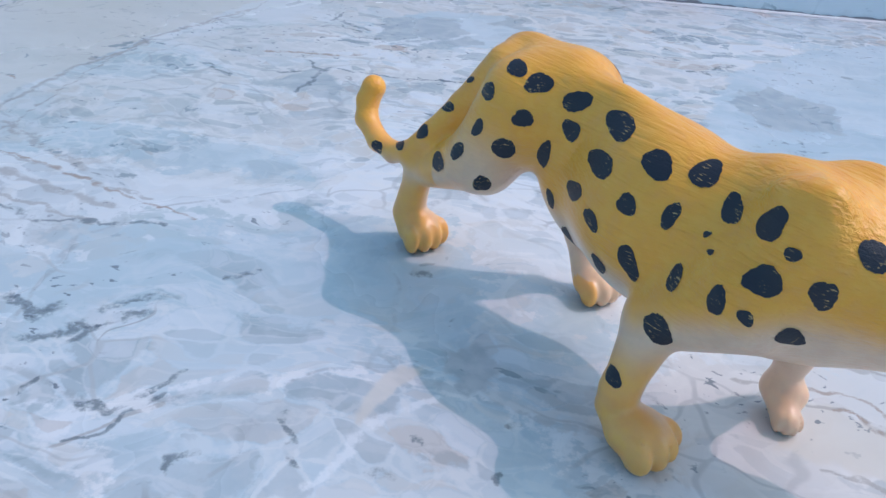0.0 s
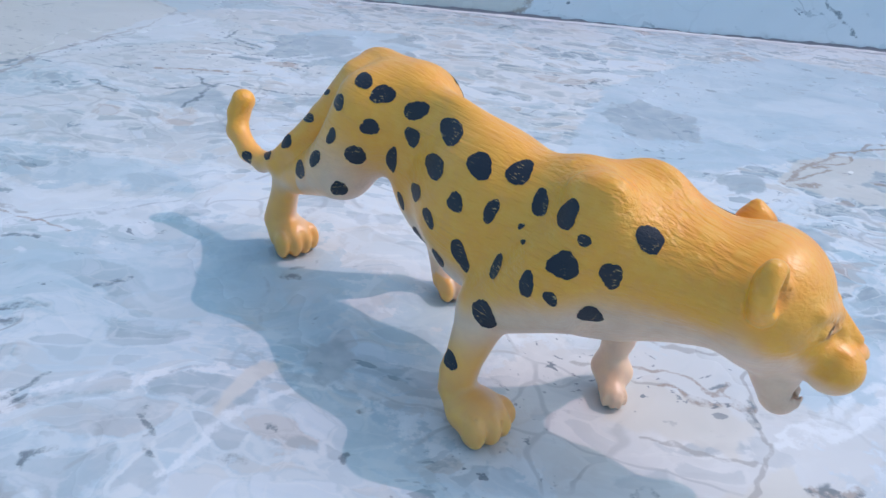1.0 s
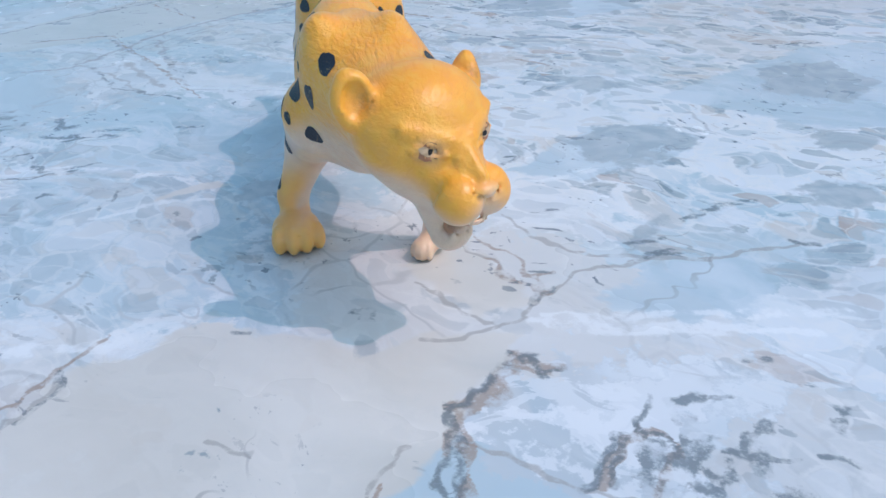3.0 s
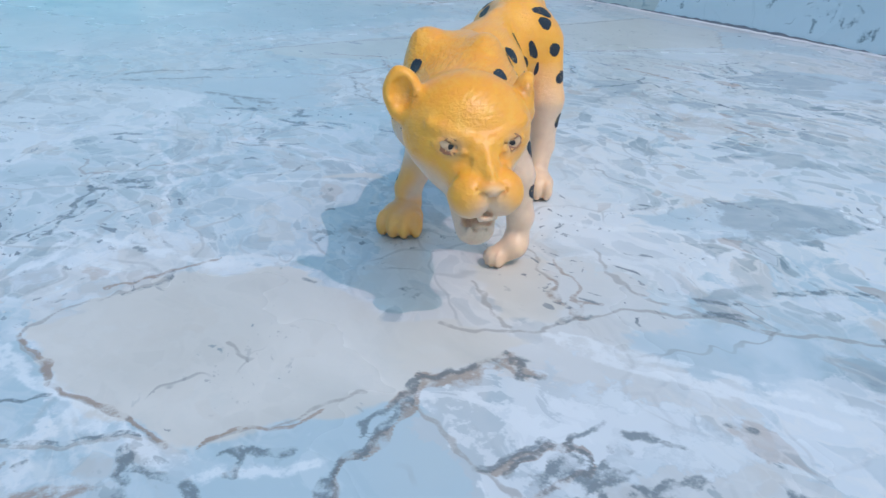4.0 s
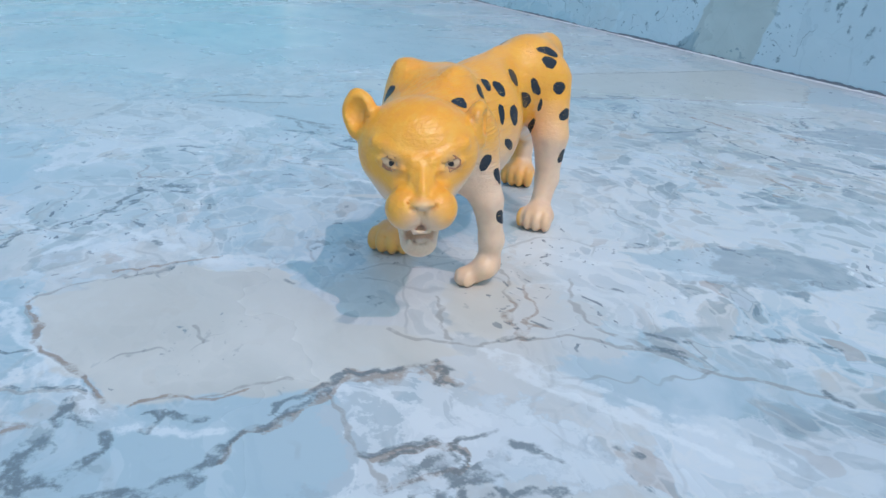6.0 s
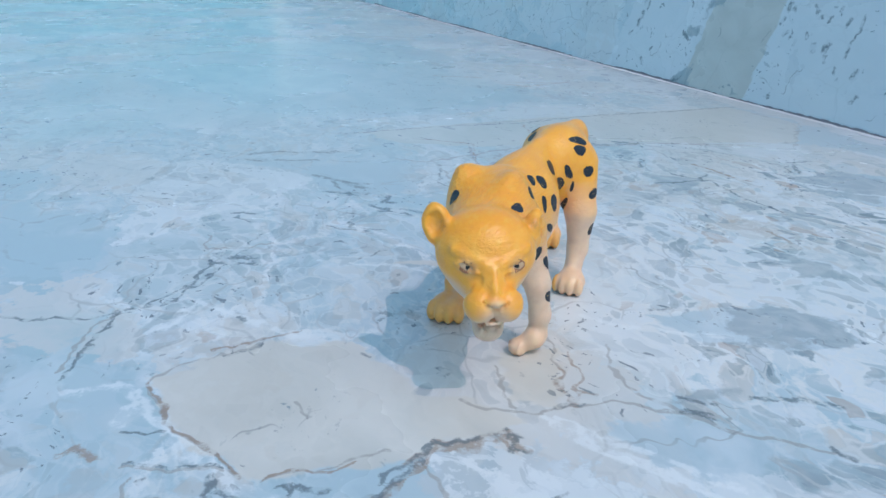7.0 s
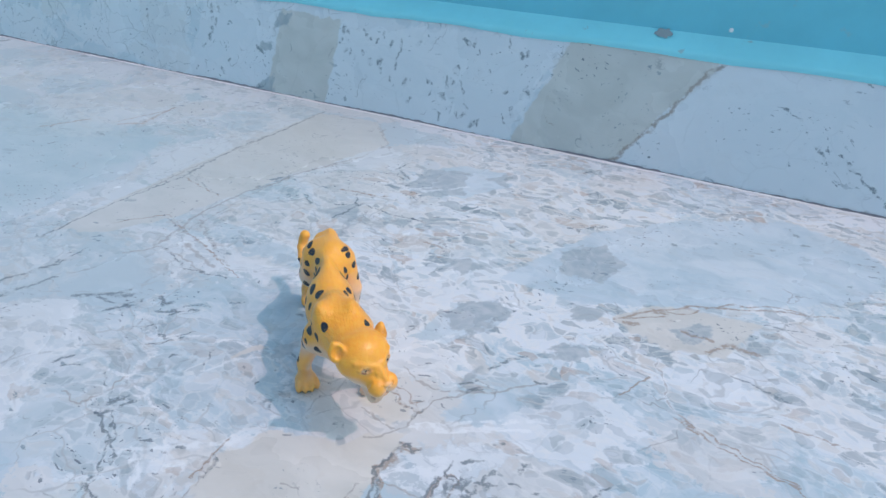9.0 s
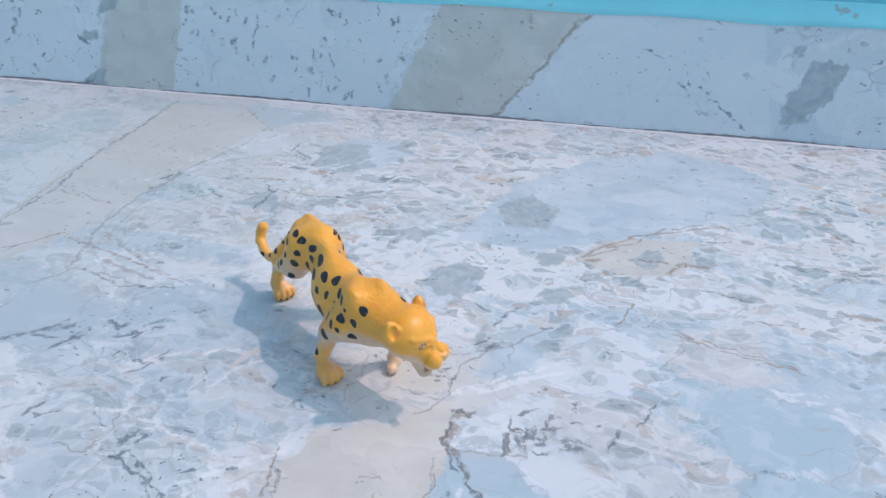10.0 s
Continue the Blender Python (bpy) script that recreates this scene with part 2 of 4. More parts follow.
def toy_paint():
    """Airbrushed yellow over cream vinyl, with fine sculpted hair."""
    m, t, shader = material("toy_vinyl")
    link = t.links.new
    coat = attribute(t, "coat").outputs["Fac"]
    orange = attribute(t, "orange").outputs["Fac"]
    hair = attribute(t, "hair").outputs["Fac"]
    where = t.nodes.new("ShaderNodeTexCoord").outputs["Object"]
    patchy = noised(t, where, 260.0, 4.0)
    speck = noised(t, where, 1500.0, 2.0)
    yellow = mixed(t, orange, (0.97, 0.41, 0.04), (0.97, 0.36, 0.018))
    yellow = mixed(t, ranged(t, patchy, 0.35, 0.7), yellow, (0.98, 0.45, 0.06))
    cream = mixed(t, ranged(t, patchy, 0.3, 0.7), (0.80, 0.53, 0.36), (0.85, 0.60, 0.43))
    edge = mathed(t, "MULTIPLY_ADD", mathed(t, "SUBTRACT", patchy, 0.5), 0.5, coat, clamp=True)
    colour = mixed(t, edge, cream, yellow)
    brown_tone = attribute(t, "brown_tone").outputs["Fac"]
    colour = mixed(t, mathed(t, "MULTIPLY", brown_tone, ranged(t, speck, 0.35, 0.65, 0.5, 1.0), clamp=True), colour, (0.22, 0.10, 0.05))
    link(colour, shader.inputs["Base Color"])
    shader.inputs["Roughness"].default_value = 0.31
    shader.inputs["Subsurface Weight"].default_value = 0.12
    shader.inputs["Subsurface Radius"].default_value = (1.0, 0.5, 0.25)
    shader.inputs["Subsurface Scale"].default_value = 0.002
    stretch = t.nodes.new("ShaderNodeMapping")
    stretch.inputs["Scale"].default_value = (75.0, 700.0, 1000.0)
    stretch.inputs["Rotation"].default_value = (0.0, 0.35, 0.0)
    link(where, stretch.inputs["Vector"])
    strands = noised(t, stretch.outputs["Vector"], 1.0, 3.0, 0.55, 0.3)
    height = mathed(t, "MULTIPLY_ADD", strands, hair, mathed(t, "MULTIPLY", patchy, 0.07))
    bumped(t, shader, height, 0.9, 0.0008)
    return m


def spot_paint():
    """Brushed black marks, with the yellow scratched through in places."""
    m, t, shader = material("black_brushed_marks")
    where = t.nodes.new("ShaderNodeTexCoord").outputs["Object"]
    stretch = t.nodes.new("ShaderNodeMapping")
    stretch.inputs["Scale"].default_value = (300.0, 1500.0, 2600.0)
    stretch.inputs["Rotation"].default_value = (0.0, 0.35, 0.0)
    t.links.new(where, stretch.inputs["Vector"])
    strands = noised(t, stretch.outputs["Vector"], 1.0, 3.0, 0.6, 0.4)
    wear = noised(t, where, 170.0, 3.0)
    gap = mathed(t, "MULTIPLY", ranged(t, strands, 0.60, 0.66), ranged(t, wear, 0.47, 0.58), clamp=True)
    colour = mixed(t, gap, (0.012, 0.017, 0.028), (0.62, 0.42, 0.16))
    t.links.new(colour, shader.inputs["Base Color"])
    shader.inputs["Roughness"].default_value = 0.5
    bumped(t, shader, strands, 0.4, 0.0004)
    return m


def plain(name, colour, rough):
    m, t, shader = material(name)
    where = t.nodes.new("ShaderNodeTexCoord").outputs["Object"]
    tone = noised(t, where, 900.0, 3.0)
    t.links.new(mixed(t, tone, tuple(c * 0.88 for c in colour), tuple(min(1.0, c * 1.1) for c in colour)), shader.inputs["Base Color"])
    shader.inputs["Roughness"].default_value = rough
    return m


# Veins of the marble: half width and run, in millimetres of the plan (on the skirting: along and up).
DARK_NEAR = [
    (2, [(163, 38), (154, 40), (145, 43), (139, 47), (129, 48)]),
    (1.8, [(162, 40), (157, 44), (157, 51), (153, 56), (147, 59), (141, 57)]),
    (3.2, [(168, 42), (166, 55), (165, 66), (162, 76)]),
    (1, [(162, 76), (157, 84), (151, 93), (145, 98), (138, 108), (133, 116)]),
    (1.2, [(146, 67), (140, 69), (142, 79)]),
]
DARK_BEFORE = [
    (0.9, [(53, 4), (36, 10), (11, 18), (2, 33), (-8, 45), (-35, 61), (-29, 80)]),
    (1, [(-75, 136), (-71, 138), (-65, 137), (-62, 142), (-56, 152)]),
    (0.9, [(-27, 145), (-26, 139), (-23, 134)]),
]
DARK_BEHIND = [
    (1.6, [(-280, 179), (-283, 228), (-285, 275), (-282, 338), (-294, 429), (-291, 495), (-295, 575)]),
    (1.8, [(-233, 139), (-224, 158), (-228, 189)]),
    (1.2, [(-179, 225), (-132, 211), (-93, 217)]),
    (2.6, [(-44, 67), (-34, 80)]),
    (0.9, [(-69, 89), (-50, 77), (-17, 57), (6, 38)]),
]
RUST = [
    (1.6, [(133, 116), (137, 122), (136, 131), (135, 140)]),
    (2, [(135, 141), (143, 140)]),
    (0.9, [(168, 114), (169, 122), (169, 129), (170, 136), (174, 134), (177, 127), (177, 116)]),
    (3, [(139, 26), (136, 32), (137, 40)]),
    (0.9, [(-282, 338), (-214, 323)]),
    (1, [(258, 249), (295, 237), (328, 229), (341, 226)]),
    (1.3, [(137, 104), (135, 122), (136, 139)]),
    (0.9, [(139, 109), (153, 93)]),
]
PALE = [
    (2.2, [(136, 158), (153, 166), (167, 174), (176, 185)]),
    (2.5, [(31, 73), (44, 82), (55, 110)]),
    (3, [(107, 40), (123, 48), (135, 56), (144, 64)]),
    (3, [(-107, 437), (-52, 443), (-23, 473)]),
    (2.2, [(133, 159), (163, 181), (194, 203)]),
    (2, [(-16, 124), (-5, 149), (6, 157)]),
    (3, [(67, 5), (67, 20), (77, 29), (90, 22)]),
]
# Large clasts of the marble, by their corners.
BEIGE = [
    [(66, 34), (55, 58), (51, 77), (62, 108), (80, 114), (102, 121), (113, 137), (124, 146), (132, 149), (132, 119), (138, 106), (134, 85), (133, 65), (129, 56), (119, 52), (107, 42), (93, 38), (74, 34)],
    [(85, 158), (90, 180), (127, 164), (119, 148)],
    [(-12, 145), (-12, 154), (-7, 163), (0, 167), (-4, 156), (-8, 147)],
    [(-285, 194), (-297, 354), (-295, 568), (-214, 581), (-158, 525), (-191, 400), (-213, 270), (-242, 213)],
    [(186, 331), (209, 369), (282, 382), (271, 326), (228, 315)],
]
BLUE = [
    [(141, 172), (145, 197), (162, 216), (168, 215), (174, 205), (173, 188), (164, 177)],
    [(-583, 15), (-778, 61), (-784, 251), (-509, 324), (-392, 404), (-335, 317), (-332, 186), (-412, 96)],
    [(90, 337), (103, 385), (125, 454), (181, 518), (266, 570), (328, 549), (357, 518), (339, 455), (280, 409), (210, 365), (157, 337)],
    [(-66, 470), (-41, 514), (14, 505), (-12, 449), (-69, 438)],
    [(57, -15), (22, 9), (-1, 18), (44, 5), (67, 3), (94, -5), (95, -10)],
]
BLUE_BEHIND = [
    [(76, 231), (82, 285), (106, 308), (119, 286), (104, 238)],
    [(170, 276), (182, 291), (193, 281), (182, 267), (171, 265)],
]
WALL_DARK = [
    (1.2, [(225, 86), (249, 74)]),
    (2, [(294, 45), (316, 28), (339, 11)]),
    (2.5, [(-121, 58), (-113, 43)]),
    (2.5, [(-139, 60), (-136, 46)]),
    (2.5, [(-433, 58), (-421, 49)]),
    (4, [(-442, -7), (-419, 11)]),
    (2, [(-202, 93), (-212, 58)]),
    (2, [(-63, 29), (-56, 19)]),
    (1.5, [(-129, 33), (-128, 16)]),
    (2.2, [(266, 53), (276, 43)]),
]
WALL_RUST = [
    (3.4, [(71, 1), (109, 43), (140, 87), (170, 120)]),
    (1.2, [(-11, 36), (3, 28)]),
]
WALL_BEIGE = [
    [(-52, -6), (-9, 81), (9, 120), (170, 122), (140, 87), (71, 0)],
    [(-414, -8), (-392, 109), (-296, 104), (-315, -10)],
]
WALL_GREY = [
    [(376, 17), (397, 22), (420, 51), (429, 81), (395, 84), (387, 63), (371, 38)],
    [(372, 87), (385, 86), (384, 98), (372, 98)],
    [(-436, 1), (-401, 1), (-402, 25), (-417, 15)],
    [(-428, 52), (-408, 54), (-405, 65), (-425, 63)],
    [(-403, 87), (-383, 88), (-377, 104), (-398, 103)],
]
WALL_BLUE = [
    [(-315, -10), (-296, 104), (2, 120), (-16, 81), (-56, -5)],
    [(-572, -12), (-531, 104), (-404, 115), (-417, -8)],
    [(71, 0), (146, 87), (173, 120), (339, 122), (367, 6)],
]
DARK_RIGHT = [
    (1, [(130, 117), (136, 111), (138, 102), (142, 96), (145, 93)]),
    (1, [(166, 112), (166, 119), (166, 128), (170, 132), (174, 123), (176, 113)]),
    (2.6, [(178, 135), (180, 130)]),
    (2.6, [(183, 130), (186, 128)]),
    (4, [(203, 130), (206, 126)]),
    (1.6, [(192, 119), (198, 125)]),
    (1.3, [(188, 144), (190, 140)]),
    (1.6, [(140, 140), (143, 138)]),
    (1, [(124, 168), (127, 165)]),
    (2.2, [(-91, 164), (-86, 170), (-82, 178), (-76, 181)]),
    (1.8, [(-113, 170), (-104, 164), (-100, 168)]),
    (1.2, [(-47, 125), (-44, 127)]),
    (1.6, [(-91, 348), (-88, 387), (-45, 382), (-20, 388)]),
    (1.5, [(-75, 443), (-110, 472), (-109, 491)]),
]
RUST_RIGHT = [
    (1.2, [(135, 139), (134, 132), (134, 122)]),
    (1.3, [(206, 358), (226, 363), (255, 396), (288, 413), (305, 415)]),
    (2.4, [(235, 343), (256, 343)]),
    (2.6, [(197, 330), (204, 331)]),
    (1.8, [(-479, 409), (-462, 472)]),
]
GREY = [
    [(231, 341), (244, 360), (257, 345), (244, 331)],
    [(165, 274), (182, 287), (181, 271)],
    [(86, 270), (109, 299), (123, 292), (103, 267)],
    [(-80, 492), (-41, 508), (-15, 455), (-48, 433), (-75, 443)],
    [(-17, 501), (-3, 527), (10, 495)],
    [(-115, 352), (-88, 387), (-66, 342)],
    [(3, 170), (8, 178), (18, 179), (22, 173), (17, 162), (9, 161)],
]
GREY_RIGHT = [
    [(170, 268), (180, 285), (192, 280), (182, 266)],
    [(81, 267), (87, 287), (102, 288), (119, 271), (99, 254)],
    [(102, 295), (122, 299), (122, 283), (111, 281)],
    [(133, 207), (135, 225), (140, 220), (138, 201)],
    [(113, 405), (139, 436), (167, 411), (161, 374), (128, 371)],
]
# Hair cracks.
CRACKS = [
    (0.8, [(129, 56), (119, 52), (109, 45), (102, 40), (90, 38), (74, 33), (65, 34), (58, 43), (54, 58), (52, 71)]),
    (0.6, [(127, 156), (128, 170), (129, 181), (138, 195), (149, 206), (161, 216), (176, 234)]),
    (0.7, [(113, 22), (118, 33), (124, 51)]),
    (0.8, [(-74, 124), (-56, 140)]),
    (0.8, [(-226, 587), (-158, 525), (-162, 460), (-191, 400), (-190, 343), (-185, 259), (-184, 228)]),
]
CRACKS_FAR = [
    (0.6, [(80, 182), (102, 174), (115, 170)]),
    (0.5, [(97, 152), (114, 147), (121, 147)]),
    (0.7, [(133, 63), (132, 72), (133, 83), (130, 100)]),
    (0.8, [(-219, 265), (-163, 248), (-104, 233)]),
    (0.5, [(110, 133), (120, 140), (128, 155)]),
    (0.8, [(26, 150), (28, 152)]),
]


# More of the same: thin runs, blotches and small pieces all over the floor.
FLOOR_DARK_A = [
    (1, [(-286, 347), (-216, 325)]),
    (3, [(-171, 135), (-154, 146), (-148, 155), (-141, 163)]),
    (2, [(-151, 143), (-121, 148), (-119, 158)]),
    (2.5, [(-101, 156), (-89, 162), (-79, 168)]),
    (1, [(-73, 126), (-64, 129), (-61, 137), (-57, 143)]),
    (4, [(-41, 70), (-39, 77), (-33, 82)]),
    (3, [(-107, 77), (-106, 84), (-103, 88)]),
    (1, [(-99, 76), (-92, 85)]),
    (1.3, [(-40, 64), (-24, 55), (-6, 47), (3, 42)]),
    (1, [(51, 74), (54, 68), (55, 59)]),
    (1, [(174, 139), (181, 119), (191, 119)]),
    (4.5, [(199, 130), (208, 132), (210, 128)]),
]
FLOOR_DARK_B = [
    (1.5, [(224, 129), (226, 143), (231, 151)]),
    (1, [(185, 138), (198, 143)]),
    (1.2, [(202, 147), (217, 148)]),
    (2.5, [(304, 134), (316, 133)]),
    (3.5, [(388, 364), (403, 360), (416, 363)]),
    (2, [(381, 346), (394, 353)]),
    (1.5, [(-105, 401), (-90, 381), (-107, 370)]),
    (2, [(-108, 476), (-83, 460)]),
    (2, [(-146, 372), (-128, 359)]),
    (2, [(60, 573), (72, 588)]),
    (2.5, [(100, 449), (112, 445)]),
    (1.5, [(285, 382), (307, 388)]),
    (1.2, [(167, 143), (169, 116)]),
    (1, [(239, 151), (248, 173)]),
    (1.2, [(95, 23), (100, 30), (101, 37)]),
    (1, [(112, 23), (117, 35), (121, 46), (123, 51)]),
]
FLOOR_DARK_C = [
    (1, [(123, 29), (121, 31)]),
    (3, [(161, 39), (154, 40), (146, 43), (154, 42), (161, 41)]),
    (1.6, [(127, 48), (135, 50), (139, 55), (141, 59), (146, 60), (151, 55), (157, 51), (157, 46)]),
    (2, [(156, 44), (158, 50), (152, 57)]),
    (2.4, [(168, 41), (171, 50), (174, 57)]),
    (2, [(165, 55), (164, 61), (164, 69), (162, 77), (157, 83)]),
    (2, [(173, 59), (171, 62), (168, 71), (165, 78)]),
    (1, [(157, 83), (152, 90), (146, 97), (141, 102), (138, 111), (132, 117)]),
    (0.9, [(154, 89), (150, 94), (147, 98)]),
    (1.4, [(142, 139), (144, 142)]),
]
FLOOR_DARK_D = [
    (1.1, [(169, 134), (172, 135), (176, 130), (176, 122)]),
    (2, [(177, 115), (178, 122)]),
    (2, [(177, 133), (179, 139)]),
    (2, [(180, 131), (181, 137)]),
    (2.2, [(187, 129), (187, 136)]),
    (2.2, [(193, 136), (192, 141)]),
    (1.8, [(189, 146), (189, 149)]),
    (1.8, [(203, 163), (203, 165)]),
    (1.3, [(172, 145), (175, 150)]),
    (1.1, [(177, 151), (179, 155)]),
    (1.3, [(180, 169), (184, 173)]),
    (1.4, [(127, 164), (127, 170)]),
    (1.4, [(142, 200), (146, 210)]),
    (2.2, [(-37, 61), (-27, 80)]),
    (1.4, [(139, 67), (139, 70), (145, 67)]),
    (1.3, [(141, 72), (144, 81)]),
    (1.4, [(94, 131), (96, 133)]),
]
FLOOR_DARK_E = [
    (2.2, [(72, 235), (73, 244)]),
    (2.5, [(-131, 136), (-121, 160)]),
    (3, [(-221, 95), (-207, 144)]),
    (1.1, [(166, 112), (166, 121), (167, 129)]),
    (1.4, [(171, 132), (174, 128), (174, 121), (176, 117)]),
    (2.5, [(177, 130), (181, 127)]),
    (2.5, [(183, 124), (188, 125)]),
    (2, [(188, 143), (190, 140)]),
    (5, [(200, 126), (206, 128)]),
    (1.6, [(203, 160), (204, 156)]),
    (1.4, [(172, 141), (175, 144)]),
    (1.7, [(136, 142), (143, 138)]),
    (2, [(142, 201), (150, 210)]),
    (1.8, [(172, 233), (182, 236)]),
    (3.5, [(112, 453), (126, 467)]),
    (1.2, [(117, 176), (122, 178)]),
    (1.6, [(125, 167), (127, 163)]),
]
FLOOR_DARK_F = [
    (1.4, [(69, 109), (73, 110)]),
    (2, [(90, 132), (95, 136)]),
    (1.5, [(25, 66), (30, 69)]),
    (1, [(-75, 136), (-68, 138), (-65, 137), (-61, 141), (-59, 148), (-56, 152)]),
    (1.1, [(-28, 144), (-25, 138), (-21, 129)]),
    (1.6, [(-47, 121), (-46, 125), (-43, 127)]),
    (1, [(-89, 138), (-87, 142)]),
    (3, [(-92, 162), (-88, 166), (-86, 171), (-82, 177), (-76, 180)]),
    (2.4, [(-113, 170), (-103, 164), (-99, 169)]),
    (1.3, [(1, 141), (4, 142)]),
    (1, [(27, 152), (27, 150)]),
    (1, [(23, 137), (24, 135)]),
    (1.5, [(-5, 131), (-1, 132)]),
    (1.8, [(-63, 194), (-54, 199)]),
]
FLOOR_DARK_G = [
    (2, [(-9, 209), (-5, 210)]),
    (2.6, [(-233, 96), (-238, 117), (-232, 139), (-225, 152), (-234, 175)]),
    (1.2, [(-44, 66), (-40, 74), (-32, 80)]),
    (1.5, [(-4, -28), (2, -13), (8, 12), (6, 20), (4, 25)]),
    (1.3, [(6, 20), (25, 14), (59, 3)]),
    (2.4, [(107, 446), (116, 458)]),
    (2, [(-88, 158), (-77, 171)]),
    (3, [(-148, 150), (-133, 161)]),
    (1.3, [(275, 310), (299, 306), (310, 302), (326, 303)]),
    (1.2, [(67, 242), (72, 244)]),
    (2.5, [(143, 228), (146, 241), (155, 253)]),
    (2, [(135, 205), (141, 214)]),
    (1.5, [(147, 96), (133, 116), (134, 140)]),
]
FLOOR_RUST_A = [
    (0.9, [(-250, 231), (-223, 269), (-177, 254), (-139, 242), (-86, 223)]),
    (1, [(263, 251), (281, 246), (309, 238), (336, 229)]),
    (0.8, [(313, 277), (354, 277)]),
    (1.5, [(189, 330), (205, 352), (231, 378), (267, 397), (328, 423)]),
    (3, [(380, 301), (404, 300)]),
    (1.2, [(144, 139), (134, 138), (135, 125), (133, 120), (141, 109), (148, 96), (160, 81)]),
    (2.5, [(-127, 401), (-90, 407)]),
    (2, [(5, 355), (25, 353)]),
    (0.9, [(69, 33), (85, 37), (101, 40), (113, 48), (124, 55), (129, 56)]),
    (2.6, [(137, 26), (133, 29), (132, 35), (137, 40)]),
]
FLOOR_RUST_B = [
    (1.6, [(133, 116), (136, 119), (135, 127), (136, 135), (135, 140), (143, 142)]),
    (0.9, [(167, 114), (167, 121), (168, 129), (168, 135)]),
    (1.3, [(118, 173), (122, 179)]),
    (0.8, [(104, 173), (122, 167), (128, 168)]),
    (0.8, [(133, 63), (131, 72), (135, 82), (134, 92)]),
    (2.4, [(104, 8), (102, 12), (107, 16)]),
    (1, [(51, 55), (49, 66), (50, 74), (49, 77), (46, 86), (46, 90)]),
    (1.6, [(131, 116), (134, 122), (136, 129), (134, 138)]),
    (3.5, [(198, 332), (205, 334)]),
    (2.4, [(211, 356), (219, 358)]),
    (0.7, [(93, 183), (109, 180), (123, 169)]),
]
FLOOR_RUST_C = [
    (3.5, [(-471, 402), (-448, 420), (-464, 482)]),
    (2.5, [(-539, 346), (-516, 396)]),
    (1, [(224, 251), (234, 279)]),
    (1, [(261, 253), (280, 241)]),
    (3.5, [(258, 326), (268, 344), (287, 343)]),
    (1.2, [(189, 333), (219, 354)]),
]
FLOOR_CRACK_A = [
    (1.2, [(-289, 278), (-287, 317), (-290, 352), (-291, 442), (-292, 553)]),
    (2.2, [(-184, 222), (-199, 287), (-199, 346), (-190, 379), (-186, 412), (-160, 482)]),
    (1.2, [(-195, 199), (-179, 223), (-144, 220), (-116, 213)]),
    (1, [(-74, 62), (-55, 60), (-53, 78), (-54, 92)]),
    (1.2, [(-216, 584), (-146, 513)]),
    (0.8, [(232, 300), (252, 262), (263, 251)]),
    (1, [(53, 1), (32, 7), (13, 14), (9, 21)]),
    (0.8, [(155, 20), (149, 19), (142, 22), (132, 25), (121, 26)]),
    (0.7, [(93, 200), (109, 193), (129, 193), (146, 202), (156, 210)]),
    (0.6, [(96, 80), (106, 80)]),
]
FLOOR_CRACK_B = [
    (0.6, [(139, 110), (152, 111), (169, 113), (177, 115)]),
    (3, [(-190, 277), (-169, 266), (-137, 247)]),
    (3, [(-164, 239), (-143, 233), (-113, 223)]),
]
FLOOR_PALE_A = [
    (2.5, [(-113, 445), (-69, 439), (-51, 452)]),
    (2, [(232, 300), (252, 262), (263, 251)]),
    (2.2, [(138, 161), (160, 172), (190, 190)]),
    (2.4, [(135, 155), (148, 163), (161, 172), (172, 181)]),
    (2.6, [(67, 17), (71, 28), (95, 36), (106, 42), (128, 53), (141, 63)]),
    (2.6, [(142, 62), (148, 75), (151, 85)]),
    (3, [(29, 38), (4, 52), (31, 71), (48, 84), (54, 99), (55, 117)]),
    (2, [(81, 24), (87, 33)]),
    (2.6, [(68, 203), (82, 218), (100, 247)]),
    (2.2, [(130, 154), (151, 165), (172, 176)]),
]
FLOOR_GREY_A = [
    [(232, 346), (244, 358), (257, 348), (249, 333), (236, 334)],
    [(165, 275), (176, 286), (185, 280), (177, 271)],
    [(35, 337), (55, 352), (71, 346), (62, 325)],
    [(82, 286), (96, 302), (118, 299), (109, 281)],
    [(-49, 374), (-27, 385), (-25, 365)],
    [(-24, 392), (-9, 396), (-8, 379)],
    [(135, 202), (134, 210), (138, 218), (140, 213), (138, 204)],
    [(135, 221), (135, 229), (139, 229), (139, 221)],
    [(92, 261), (90, 286), (107, 279), (119, 265), (112, 259)],
    [(99, 290), (104, 308), (120, 290), (115, 280)],
]
FLOOR_GREY_B = [
    [(166, 265), (173, 279), (182, 288), (192, 280), (181, 267), (172, 263)],
    [(158, 334), (181, 338), (179, 319), (162, 314)],
    [(135, 203), (135, 213), (139, 217), (140, 205)],
    [(4, 174), (11, 178), (17, 173), (13, 169), (6, 169)],
    [(230, 339), (238, 355), (253, 358), (253, 337), (241, 328)],
    [(164, 271), (171, 285), (185, 284), (177, 270)],
]
FLOOR_BLUE_A = [
    [(-77, 491), (-51, 522), (-3, 526), (3, 495), (-35, 473), (-67, 472)],
    [(-68, 437), (-35, 473), (-11, 452), (-45, 436)],
    [(139, 177), (143, 181), (152, 186), (153, 177), (145, 170)],
    [(85, 267), (96, 286), (117, 286), (120, 263), (102, 257)],
    [(99, 294), (121, 302), (123, 282), (107, 280)],
    [(108, 419), (137, 428), (169, 427), (165, 399), (126, 384)],
]
